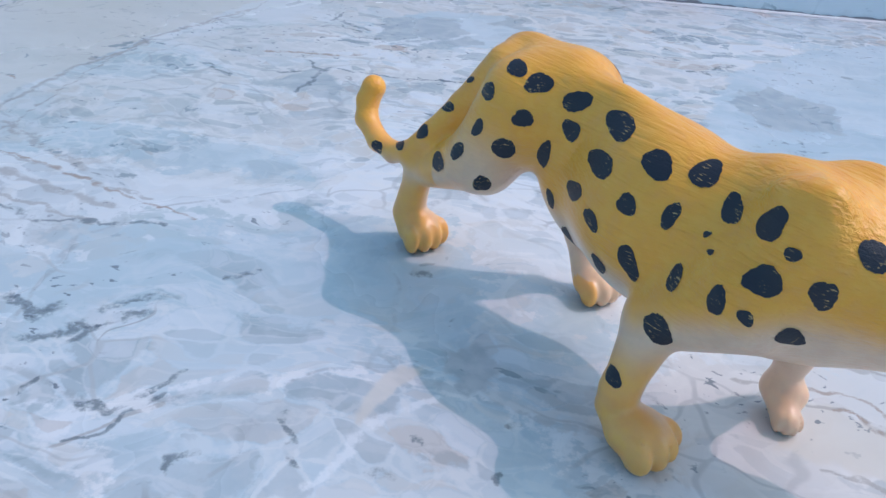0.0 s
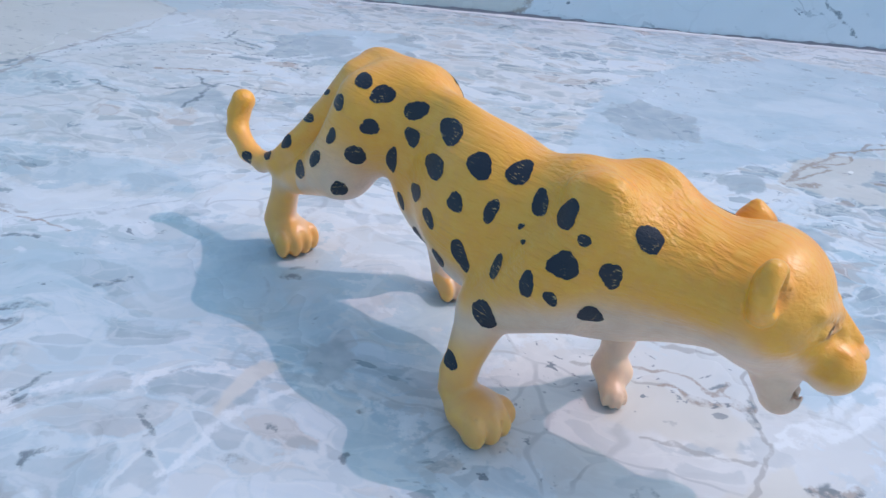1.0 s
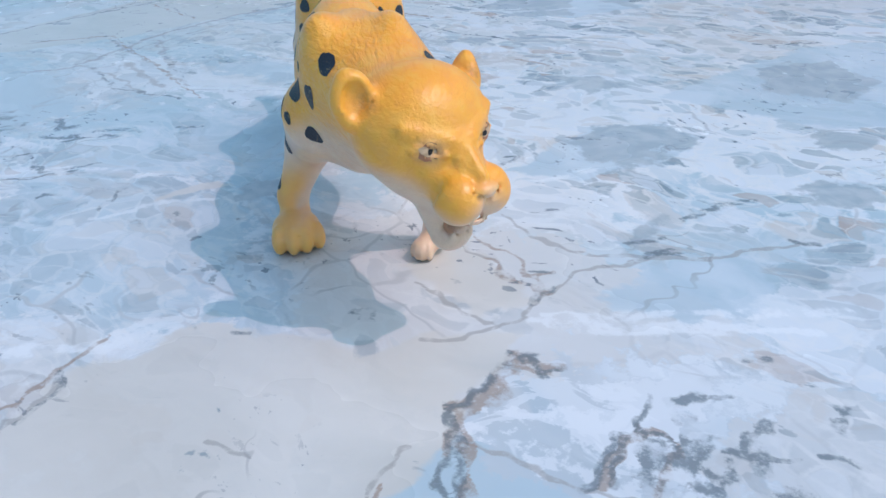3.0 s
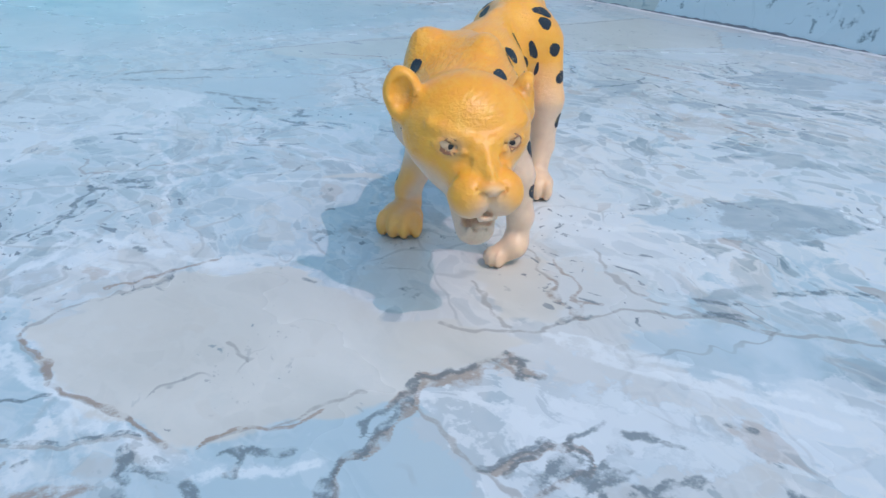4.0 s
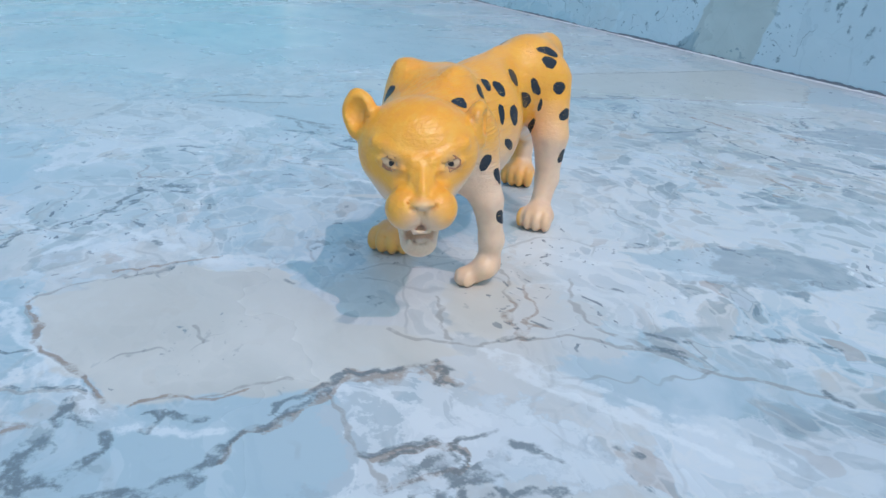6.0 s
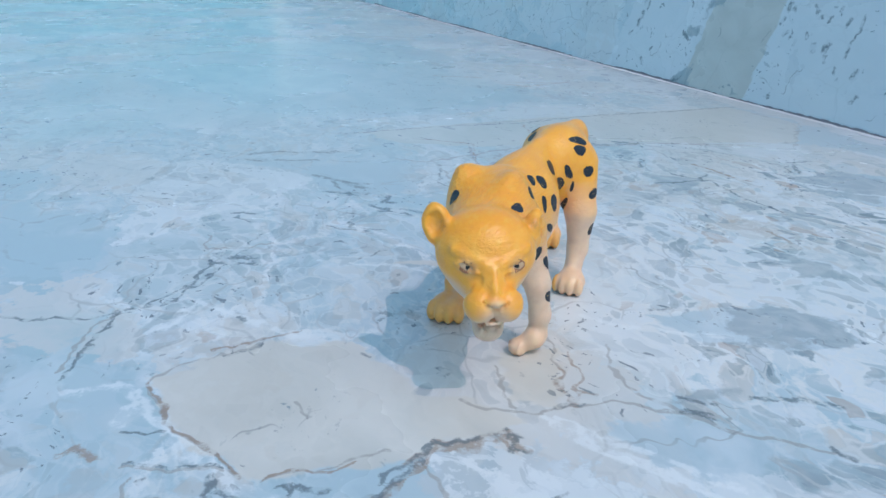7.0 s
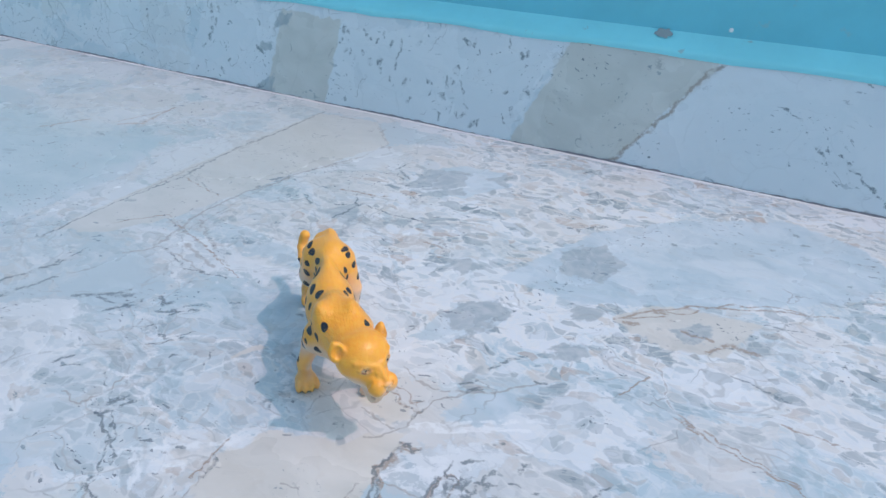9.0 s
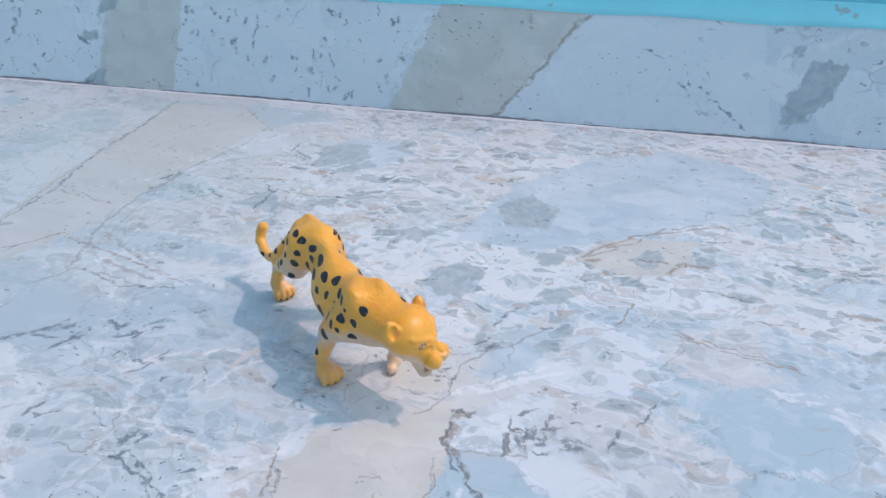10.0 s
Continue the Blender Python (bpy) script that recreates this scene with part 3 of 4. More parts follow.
FLOOR_BEIGE_A = [
    [(-12, 144), (-12, 154), (-6, 164), (-1, 169), (0, 164), (-7, 155), (-9, 146)],
]
# Outlines of the soft teal tint: far left, and a sliver in front.
FLOOR_TEAL = [[(-300, -60), (-360, 110), (-345, 270), (-380, 390), (-592, 382), (-860, 340), (-900, 100), (-560, -70)], [(6, -5), (10, 14), (37, 7), (57, 2)]]


FAR = 40.0


def wander(pts, seed):
    """Small smooth shifts of plan points, so that runs and outlines wriggle as veins do."""
    rng = np.random.RandomState(seed)
    out = pts.copy()
    for size, reach in ((0.8, 31.0), (0.65, 14.0), (0.45, 6.5)):
        for _ in range(3):
            turn, phase, to = rng.uniform(0, 2 * np.pi, 3)
            wave = np.sin((pts @ (np.cos(turn), np.sin(turn))) * 2 * np.pi / (reach * rng.uniform(0.7, 1.3)) + phase)
            out += size * wave[:, None] * (np.cos(to), np.sin(to))
    return out


def run_field(pts, runs):
    """Distance to the nearest of the runs, in half widths of that run."""
    pts = wander(pts, 4)
    out = np.full(len(pts), FAR)
    for half, run in runs:
        run = np.array(run, float)
        box = ((pts > run.min(0) - 14) & (pts < run.max(0) + 14)).all(1)
        p = pts[box]
        best = np.full(len(p), FAR)
        for a, b in zip(run, run[1:]):
            ab = b - a
            h = np.clip((p - a) @ ab / max(ab @ ab, 1e-6), 0, 1)
            best = np.minimum(best, np.sqrt(((p - a - h[:, None] * ab) ** 2).sum(1)))
        out[box] = np.minimum(out[box], np.maximum(best - 0.4, 0.0) / max(half - 0.3, 0.65))
    return out


def clast_field(pts, rings):
    """Signed distance in millimetres to the nearest outline, less than 0 inside."""
    pts = wander(pts, 9)
    out = np.full(len(pts), FAR)
    for ring in rings:
        ring = np.array(ring, float)
        box = ((pts > ring.min(0) - FAR) & (pts < ring.max(0) + FAR)).all(1)
        p = pts[box]
        best, inside = np.full(len(p), FAR), np.zeros(len(p), bool)
        for a, b in zip(ring, np.roll(ring, -1, 0)):
            ab = b - a
            h = np.clip((p - a) @ ab / max(ab @ ab, 1e-6), 0, 1)
            best = np.minimum(best, np.sqrt(((p - a - h[:, None] * ab) ** 2).sum(1)))
            crosses = (a[1] > p[:, 1]) != (b[1] > p[:, 1])
            inside ^= crosses & (p[:, 0] < a[0] + (p[:, 1] - a[1]) * ab[0] / (ab[1] if ab[1] else 1e-9))
        out[box] = np.minimum(out[box], np.where(inside, -best, best))
    return out


def spaced(*stretches):
    """Grid lines: (from, to, step) for each stretch, end to end."""
    rows = [np.linspace(a, b, max(2, round((b - a) / step)), endpoint=False) for a, b, step in stretches]
    return np.concatenate((*rows, [stretches[-1][1]]))


def stone_sheet(name, along, across, place, fields, mat, label, category):
    """A stone slab whose face is a close grid; place() gives the point in the room for the two plan coordinates and a depth."""
    u, v = np.meshgrid(along, across, indexing="ij")
    plan = np.stack((u.ravel(), v.ravel()), 1)
    nu, nv = len(along), len(across)
    top = place(plan, 0.0)
    ids = np.arange(nu * nv).reshape(nu, nv)
    quads = np.stack((ids[:-1, :-1], ids[1:, :-1], ids[1:, 1:], ids[:-1, 1:]), -1).reshape(-1, 4)
    border = np.concatenate((ids[:, 0], ids[-1, 1:], ids[-2::-1, -1], ids[0, -2:0:-1]))
    deep = place(plan[border], 1.0)
    low = nu * nv + np.arange(len(border))
    sides = np.stack((border, low, np.roll(low, -1), np.roll(border, -1)), -1)
    me = bpy.data.meshes.new(name)
    me.from_pydata(np.concatenate((top, deep)), [], np.concatenate((quads, sides)).tolist() + [low[::-1].tolist()])
    for key, values in fields(plan * 1000).items():
        full = np.full(len(top) + len(deep), FAR, np.float32)
        full[:len(top)] = values
        me.attributes.new(key, "FLOAT", "POINT").data.foreach_set("value", full)
    me.materials.append(mat)
    me.update()
    return tagged(new(name, me), label, category, kind="structure")


def wall_line(x, depth=0.0):
    """The foot of the wall, which runs slightly askew to the room's axes."""
    return WALL_Y + 0.035 * x + depth


def floor_fields(p):
    dark = DARK_NEAR + DARK_BEFORE + DARK_BEHIND + DARK_RIGHT + FLOOR_DARK_A + FLOOR_DARK_B + FLOOR_DARK_C + FLOOR_DARK_D + FLOOR_DARK_E + FLOOR_DARK_F + FLOOR_DARK_G
    rust = RUST + RUST_RIGHT + FLOOR_RUST_A + FLOOR_RUST_B + FLOOR_RUST_C
    return {"dark": run_field(p, dark), "rust": run_field(p, rust), "crack": run_field(p, CRACKS + CRACKS_FAR + FLOOR_CRACK_A + FLOOR_CRACK_B), "pale": run_field(p, PALE + FLOOR_PALE_A),
            "beige": clast_field(p, BEIGE + FLOOR_BEIGE_A), "blue": clast_field(p, BLUE + BLUE_BEHIND + FLOOR_BLUE_A), "grey": clast_field(p, GREY + GREY_RIGHT + FLOOR_GREY_A + FLOOR_GREY_B),
            "teal": clast_field(p, FLOOR_TEAL)}


def scattered(seed, count, low, high):
    """Short blotches strewn over a stretch of the skirting."""
    rng = random.Random(seed)
    runs = []
    for _ in range(count):
        x, z = rng.uniform(low[0], high[0]), rng.uniform(low[1], high[1])
        turn, size = rng.uniform(0.6, 2.4), rng.uniform(2.0, 9.0)
        runs.append((rng.uniform(1.4, 4.2), [(x, z), (x + size * math.cos(turn), z + size * math.sin(turn))]))
    return runs


def skirting_fields(p):
    return {"crack": np.full(len(p), FAR), "teal": np.full(len(p), FAR), "dark": run_field(p, WALL_DARK + scattered(3, 46, (-300, 8), (-30, 105)) + scattered(4, 14, (-560, 6), (-420, 100))), "rust": run_field(p, WALL_RUST), "pale": np.full(len(p), FAR),
            "beige": clast_field(p, WALL_BEIGE), "blue": clast_field(p, WALL_BLUE), "grey": clast_field(p, WALL_GREY)}


WALL_Y, SKIRT, LEAN = 0.611, 0.120, 0.19
stone, skirting_stone = marble("brecciated_marble", 1.0), marble("skirting_marble", 0.0)
stone_sheet("floor", spaced((-3, -1.0, 0.2), (-1.0, -0.60, 0.006), (-0.60, -0.1, 0.0014), (-0.1, 0.25, 0.0008), (0.25, 0.46, 0.0014), (0.46, 3, 0.2)),
            spaced((-2.5, -0.2, 0.2), (-0.2, -0.05, 0.005), (-0.05, 0.0, 0.0014), (0.0, 0.26, 0.0008), (0.26, 0.63, 0.0014), (0.63, 0.76, 0.02)),
            lambda p, d: np.stack((p[:, 0], p[:, 1], np.full(len(p), -0.02 * d)), 1), floor_fields, stone,
            "polished pale blue and cream brecciated marble floor", "floor")
stone_sheet("baseboard", spaced((-3, -0.62, 0.2), (-0.62, 0.46, 0.002), (0.46, 3, 0.2)), np.linspace(0.0006, SKIRT, 84),
            lambda p, d: np.stack((p[:, 0], wall_line(p[:, 0], 0.016 * d) + LEAN * p[:, 1], p[:, 1]), 1), skirting_fields, skirting_stone,
            "blue-grey veined marble skirting along the teal wall", "skirting")


def ledge_and_wall():
    """Paint-covered mortar fillet on the skirting, and the painted wall above it."""
    rng = random.Random(5)
    fillet = bmesh.new()
    rows = []
    count = 240
    for i in range(count + 1):
        x = -3 + 6 * i / count
        wave = 0.0012 * math.sin(x * 31) + rng.uniform(-0.0007, 0.0007)
        ring = ((-0.0015, SKIRT - 0.0035 + wave), (-0.0022, SKIRT + 0.0015 + wave * 0.5), (0.002, SKIRT + 0.005), (0.016, SKIRT + 0.017), (0.0215, SKIRT + 0.027 + wave), (0.024, SKIRT + 0.03))
        rows.append([fillet.verts.new((x, wall_line(x, SET_BACK + d), z)) for d, z in ring])
    for a, b in zip(rows, rows[1:]):
        for i in range(len(a) - 1):
            fillet.faces.new((a[i], b[i], b[i + 1], a[i + 1])).smooth = True
    # the wall's teal made paler here: light from above put into the ledge's colour
    ledge = part("trim", fillet, wall_paint("lit_teal_paint", (0.24, 0.73, 0.79), 0.8), None, "light teal painted mortar ledge on top of the skirting")
    tagged(ledge, category="ledge", kind="structure")
    # bare patch where the paint has come off the ledge, and a pale run of grout at the wall's foot
    chip = bmesh.new()
    rim = []
    for i in range(18):
        w = 2 * math.pi * i / 18
        r = 1 + rng.uniform(-0.25, 0.25)
        d, up = 0.0125 + 0.0038 * r * math.sin(w), SKIRT + 0.0146 + 0.0041 * r * math.sin(w)
        x = CHIP_X + 0.008 * r * math.cos(w)
        rim.append(chip.verts.new((x, wall_line(x, SET_BACK + d - 0.0008), up + 0.0008)))
    chip.faces.new(rim)
    part("chip", chip, plain("bare_mortar", (0.34, 0.38, 0.38), 0.8), ledge, "bare grey mortar")
    bead = bmesh.new()
    rows = []
    for i in range(401):
        x = -1.6 + 3.2 * i / 400
        wide, tall = 0.0032 + rng.uniform(-0.0009, 0.0009), 0.0011 + rng.uniform(-0.0003, 0.0003)
        rows.append([bead.verts.new((x, wall_line(x, d), z)) for d, z in ((-wide, 0.0002), (-wide * 0.6, tall), (-0.0004, tall * 1.2))])
    for a, b in zip(rows, rows[1:]):
        for i in range(2):
            bead.faces.new((a[i], b[i], b[i + 1], a[i + 1])).smooth = True
    grout = part("trim", bead, plain("pale_grout", (0.80, 0.76, 0.75), 0.7), None, "pale grout line along the foot of the skirting")
    tagged(grout, category="grout", kind="structure")
    # the shade in the open joint above the grout, added as a dark strip, broken here and there
    seam = bmesh.new()
    last = None
    for i in range(641):
        x = -1.6 + 3.2 * i / 640
        tall = max(0.0, 0.0014 + 0.0008 * math.sin(x * 23) + rng.uniform(-0.0008, 0.0008))
        pair = [seam.verts.new((x, wall_line(x, LEAN * z - 0.0006), z)) for z in (0.0011, 0.0013 + tall)]
        if last:
            seam.faces.new((last[0], pair[0], pair[1], last[1]))
        last = pair
    joint = part("trim", seam, plain("joint_shade", (0.30, 0.265, 0.28), 0.9), None, "dark dirty joint between skirting and floor")
    tagged(joint, category="joint", kind="structure")
    wall = bmesh.new()
    bmesh.ops.create_cube(wall, size=1.0)
    for v in wall.verts:
        x = 3.0 if v.co.x > 0 else -3.0
        v.co = Vector((x, wall_line(x, SET_BACK + 0.0165 if v.co.y < 0 else 0.24), 0.0005 if v.co.z < 0 else WALL_TOP))
    ob = part("wall_north", wall, wall_paint("teal_paint", (0.13, 0.55, 0.65), 0.3), None, "teal gloss-painted wall above the marble skirting")
    tagged(ob, category="wall", kind="structure")


def far_wall(name, low, high, mat):
    """A plain low wall that closes the terrace out of view."""
    bm = bmesh.new()
    bmesh.ops.create_cube(bm, size=1.0)
    for v in bm.verts:
        v.co = Vector([low[i] + (v.co[i] + 0.5) * (high[i] - low[i]) for i in range(3)])
    tagged(part(name, bm, mat, None, "plain teal-painted low wall round the marble floor"), category="wall", kind="structure")


WALL_TOP, CHIP_X = 0.22, 0.1
SET_BACK = LEAN * SKIRT
ledge_and_wall()


def nail():
    """A small white-painted nail that sticks out where the ledge meets the wall."""
    x = NAIL_X
    thing = new("nail")
    thing.matrix_world = pose(x, wall_line(x, SET_BACK + 0.0175), SKIRT + 0.0235, 72, 0, 24)
    white = plain("white_paint", (0.78, 0.78, 0.76), 0.4)
    for name, radius, low, high in (("shank", 0.0008, -0.004, 0.009), ("head", 0.0021, 0.009, 0.0103)):
        bm = bmesh.new()
        bmesh.ops.create_cone(bm, cap_ends=True, segments=20, radius1=radius, radius2=radius * 0.92, depth=high - low)
        bmesh.ops.translate(bm, verts=bm.verts, vec=(0, 0, (low + high) / 2))
        part(name, bm, white, thing)
    tagged(thing, "small white-painted nail sticking out above the teal ledge", "nail")


NAIL_X = 0.162
nail()
plain_teal = wall_paint("far_teal_paint", (0.13, 0.55, 0.65), 0.3)
far_wall("wall_west", (-3.2, -2.5, 0.0005), (-3.001, 0.5, 0.45), plain_teal)
far_wall("wall_east", (3.001, -2.5, 0.0005), (3.2, 0.71, 0.45), plain_teal)
far_wall("wall_south", (-3.2, -2.7, 0.0005), (3.2, -2.501, 0.45), plain_teal)


# ---- the toy leopard: one moulded body ----
MM = 0.001
HEAD_AT, HEAD_YAW = np.array((84.0, 13.7, 51.8)), radians(32.8)


def from_head(p):
    """A place given from the middle between the eyes (ahead, left, up), in the toy's own millimetres."""
    c, s = math.cos(HEAD_YAW), math.sin(HEAD_YAW)
    return HEAD_AT + np.array((c * p[0] - s * p[1], s * p[0] + c * p[1], p[2]))


def melt(a, b, k):
    """Smooth union of two distance fields."""
    h = np.clip(0.5 + 0.5 * (b - a) / k, 0.0, 1.0)
    return b + (a - b) * h - k * h * (1.0 - h)


def carve(a, b, k):
    """Smooth removal of the field b from a."""
    return -melt(-a, b, k)


def ball(p, c, r, turn=0.0):
    """Ellipsoid at c with the three radii r, turned round the upright axis."""
    d = p - np.asarray(c, p.dtype)
    if turn:
        cs, sn = math.cos(turn), math.sin(turn)
        d = np.stack((cs * d[..., 0] + sn * d[..., 1], -sn * d[..., 0] + cs * d[..., 1], d[..., 2]), -1)
    r = np.asarray(r, p.dtype)
    k0 = np.sqrt(((d / r) ** 2).sum(-1)) + 1e-6
    k1 = np.sqrt(((d / (r * r)) ** 2).sum(-1)) + 1e-6
    return k0 * (k0 - 1.0) / k1


def limb(p, a, b, ra, rb):
    """Tapered round bar from a to b."""
    a, b = np.asarray(a, p.dtype), np.asarray(b, p.dtype)
    ab = b - a
    h = np.clip(((p - a) @ ab) / (ab @ ab), 0.0, 1.0)
    return np.sqrt(((p - a - h[..., None] * ab) ** 2).sum(-1)) - (ra + (rb - ra) * h)


TRUNK = [((37.1, -4.7, 48.0), (20.6, 12.7, 21.7)),
 ((10.5, -6.3, 45.3), (24.4, 16.2, 22.2)),
 ((-9.2, -5.8, 47.6), (23.7, 7.5, 22.7)),
 ((-26.7, -2.0, 59.0), (13.5, 12.5, 14.0)),
 ((45.9, -12.6, 62.1), (7.9, 6.0, 8.9)),
 ((46.7, 4.2, 59.1), (11.3, 6.0, 11.8)),
 ((-43.2, -1.1, 62.3), (14.2, 6.0, 9.9))]
LEGS = [[((38.9, -14.0, 42.8), 11.8), ((24.0, -19.6, 29.7), 6.7), ((24.1, -26.3, 13.4), 4.2), ((23.5, -26.2, 8.0), 4.5)],
 [((43.0, 6.0, 46.0), 12.0), ((42.5, 15.2, 29.5), 4.7), ((39.9, 16.3, 15.5), 3.8), ((38.8, 15.2, 6.1), 3.6), ((42.3, 15.4, 6.2), 4.1)],
 [((-35.8, -8.4, 56.4), 13.6), ((-45.1, -14.4, 38.9), 9.9), ((-71.4, -17.3, 23.7), 4.2), ((-72.8, -19.5, 10.1), 5.1)],
 [((-31.9, 3.7, 54.7), 10.8), ((-26.6, 10.0, 35.7), 6.7), ((-27.2, 10.0, 18.0), 4.4), ((-23.1, 9.6, 8.6), 3.9)]]
PAWS = [((31.2, -26.0), 8, 8.8, 8.4, 5.6), ((43.6, 11.6), -33, 6.0, 3.5, 3.5), ((-68.5, -17.9), 2, 7.8, 8.2, 6.0), ((-18.5, 10.5), -3, 7.4, 7.6, 5.2)]
TAIL = [((-47.8, -6.2, 62.0), 7.0),
 ((-59.0, -11.0, 48.0), 5.0),
 ((-66.0, -16.8, 38.2), 4.0),
 ((-73.8, -19.3, 30.0), 3.5),
 ((-81.5, -20.3, 27.1), 3.2),
 ((-88.6, -21.6, 28.5), 3.3),
 ((-96.6, -21.2, 33.0), 3.5),
 ((-98.6, -19.6, 38.3), 3.5),
 ((-97.6, -18.2, 42.6), 3.9)]


NECK = [((49.4, 0.4, 50.3), 14.9, (-15.1, -0.0, 0.9), 11.0),
 ((51.1, -0.3, 44.3), 11.7, (-9.9, 0.0, -6.2), 7.0),
 ((47.0, -7.1, 54.8), 10.0, (-13.9, -5.0, 0.9), 9.3),
 ((50.1, 4.6, 52.9), 9.1, (-14.3, 5.0, 0.7), 8.6)]
SKULL = [((-11.2, -0.0), (13.5, 16.5, 14.3)), ((-8.5, -8.0), (8.9, 11.0, 9.1)), ((-1.2, -8.0), (8.5, 8.2, 9.0))]
MUZZLE = ((5.4, 4.1, -11.2), (6.0, 5.4, 5.9))
EAR = ((-13.9, 16.2, 9.3), (3.3, 4.9, 6.3))
JAW = [((-5.5, -13.1), 6.6), ((-1.5, -23.3), 4.5)]


def toy_field(p):
    """Signed distance to the toy's skin, in millimetres."""
    d = None
    for c, r in TRUNK:
        e = ball(p, c, r)
        d = e if d is None else melt(d, e, 7.0)
    d = melt(d, limb(p, (41, -13, 65.5), (48, -13.4, 68.2), 3.0, 2.5), 3.0)
    for a, ra, b, rb in NECK:
        d = melt(d, limb(p, a, from_head(b), ra, rb), 7.0)
    for bars in LEGS:
        leg = None
        for (a, ra), (b, rb) in zip(bars, bars[1:]):
            e = limb(p, a, b, ra, rb)
            leg = e if leg is None else melt(leg, e, 2.5)
        d = melt(d, leg, 5.0)
    tail = None
    for (a, ra), (b, rb) in zip(TAIL, TAIL[1:]):
        e = limb(p, a, b, ra, rb)
        tail = e if tail is None else melt(tail, e, 1.5)
    d = melt(d, tail, 3.0)
    for c, heading, half, wide, tall in PAWS:
        turn = radians(heading)
        ahead, left = np.array((math.cos(turn), math.sin(turn), 0)), np.array((-math.sin(turn), math.cos(turn), 0))
        c = np.array((c[0], c[1], tall * 0.97))
        d = melt(d, ball(p, c, (half * 0.92, wide * 0.86, tall), turn), 2.5)
        for i in range(4):
            side = (i - 1.5) / 1.5
            toe = c + ahead * half * (0.60 - 0.20 * side * side) + left * wide * 0.66 * side
            toe[2] = tall * 0.80
            d = melt(d, ball(p, toe, (half * 0.46, wide * 0.27, tall * 0.80), turn + 0.16 * side), 0.85)
    # head
    for (ahead, up), r in SKULL:
        d = melt(d, ball(p, from_head((ahead, 0, up)), r, HEAD_YAW), 3.0)
    d = melt(d, limb(p, from_head((-2.5, 0, 0.5)), from_head((6.5, 0, -7.0)), 3.6, 2.6), 2.0)
    d = melt(d, limb(p, from_head((1.4, 0, 1.6)), from_head((8.8, 0, -6.2)), 1.4, 1.5), 0.7)
    for s in (-1, 1):
        (ahead, side, up), r = MUZZLE
        d = melt(d, ball(p, from_head((ahead, side * s, up)), r, HEAD_YAW), 0.9)
        # brow, hollow under the eye, crease behind the muzzle
        d = melt(d, limb(p, from_head((2.4, 2.6 * s, 0.6)), from_head((-2.8, 11.8 * s, 4.2)), 1.6, 1.2), 1.8)
        d = carve(d, limb(p, from_head((4.2, 4.6 * s, -3.6)), from_head((1.6, 10.2 * s, -5.4)), 1.1, 0.9), 1.6)
        d = carve(d, limb(p, from_head((4.6, 8.2 * s, -6.0)), from_head((0.2, 9.9 * s, -14.5)), 1.2, 1.1), 1.2)
        d = carve(d, ball(p, from_head((3.4, 8.1 * s, -0.4)), (3.0, 2.7, 1.5), HEAD_YAW), 1.2)
        d = melt(d, ball(p, from_head((-1.3, 8.1 * s, -0.4)), (2.3, 2.7, 2.0), HEAD_YAW), 0.4)
        # cupped ear on a broad root; the left one is folded back and faces outwards
        (ahead, side, up), r = EAR
        face = 0.35 if s < 0 else 1.25
        drop = 0.0 if s < 0 else 2.4
        cs, sn = math.cos(face), math.sin(face) * s
        turn = HEAD_YAW + face * s
        up -= drop
        r = (r[0], r[1], r[2] - 0.4 * drop)
        ear = melt(ball(p, from_head((ahead, side * s, up)), r, turn),
                   limb(p, from_head((ahead - 0.5, (side + 0.3) * s, up + 2.4)), from_head((ahead - 0.8, (side + 0.8) * s, up + 4.9)), 2.2, 1.2), 2.0)
        ear = melt(ear, limb(p, from_head((ahead + 1, (side - 4.5) * s, up - 3)), from_head((ahead, side * s, up - 5)), 4.0, 2.6), 2.0)
        ear = carve(ear, ball(p, from_head((ahead + 3.7 * cs, side * s + 3.7 * sn, up + 0.6)), (3.3, r[1] - 1.5, r[2] - 1.6), turn), 0.6)
        for at in (-1.3, 0.6):
            ear = melt(ear, limb(p, from_head((ahead + 0.6 * cs - at * sn, side * s + 0.6 * sn + at * cs, up - 3.4)),
                                 from_head((ahead + 0.3 * cs - 0.5 * at * sn, side * s + 0.3 * sn + 0.5 * at * cs, up + 1.8)), 0.75, 0.3), 0.4)
        d = melt(d, ear, 1.5)
    # nose pad, its slits and the groove of the lip
    d = melt(d, ball(p, from_head((9.2, 0, -8.6)), (2.9, 3.7, 1.9), HEAD_YAW), 0.4)
    d = carve(d, limb(p, from_head((12.4, 0, -9.8)), from_head((11.8, 0, -13.5)), 0.35, 0.4), 0.8)
    for s in (-1, 1):
        d = carve(d, limb(p, from_head((11.8, 1.5 * s, -9.9)), from_head((9.8, 3.6 * s, -9.0)), 0.75, 0.45), 0.5)
    # open jaw with a tongue, teeth along both lips
    (a, ra), (b, rb) = JAW
    for s in (-1, 1):
        d = melt(d, limb(p, from_head((a[0], 0.9 * s, a[1])), from_head((b[0], 1.0 * s, b[1])), ra - 0.4, rb - 0.4), 1.6)
    d = carve(d, ball(p, from_head((3.6, 0, -19.9)), (6.6, 4.7, 2.9), HEAD_YAW), 0.5)
    d = melt(d, ball(p, from_head((-0.8, 0.4, -21.6)), (3.6, 2.2, 1.3), HEAD_YAW), 0.6)
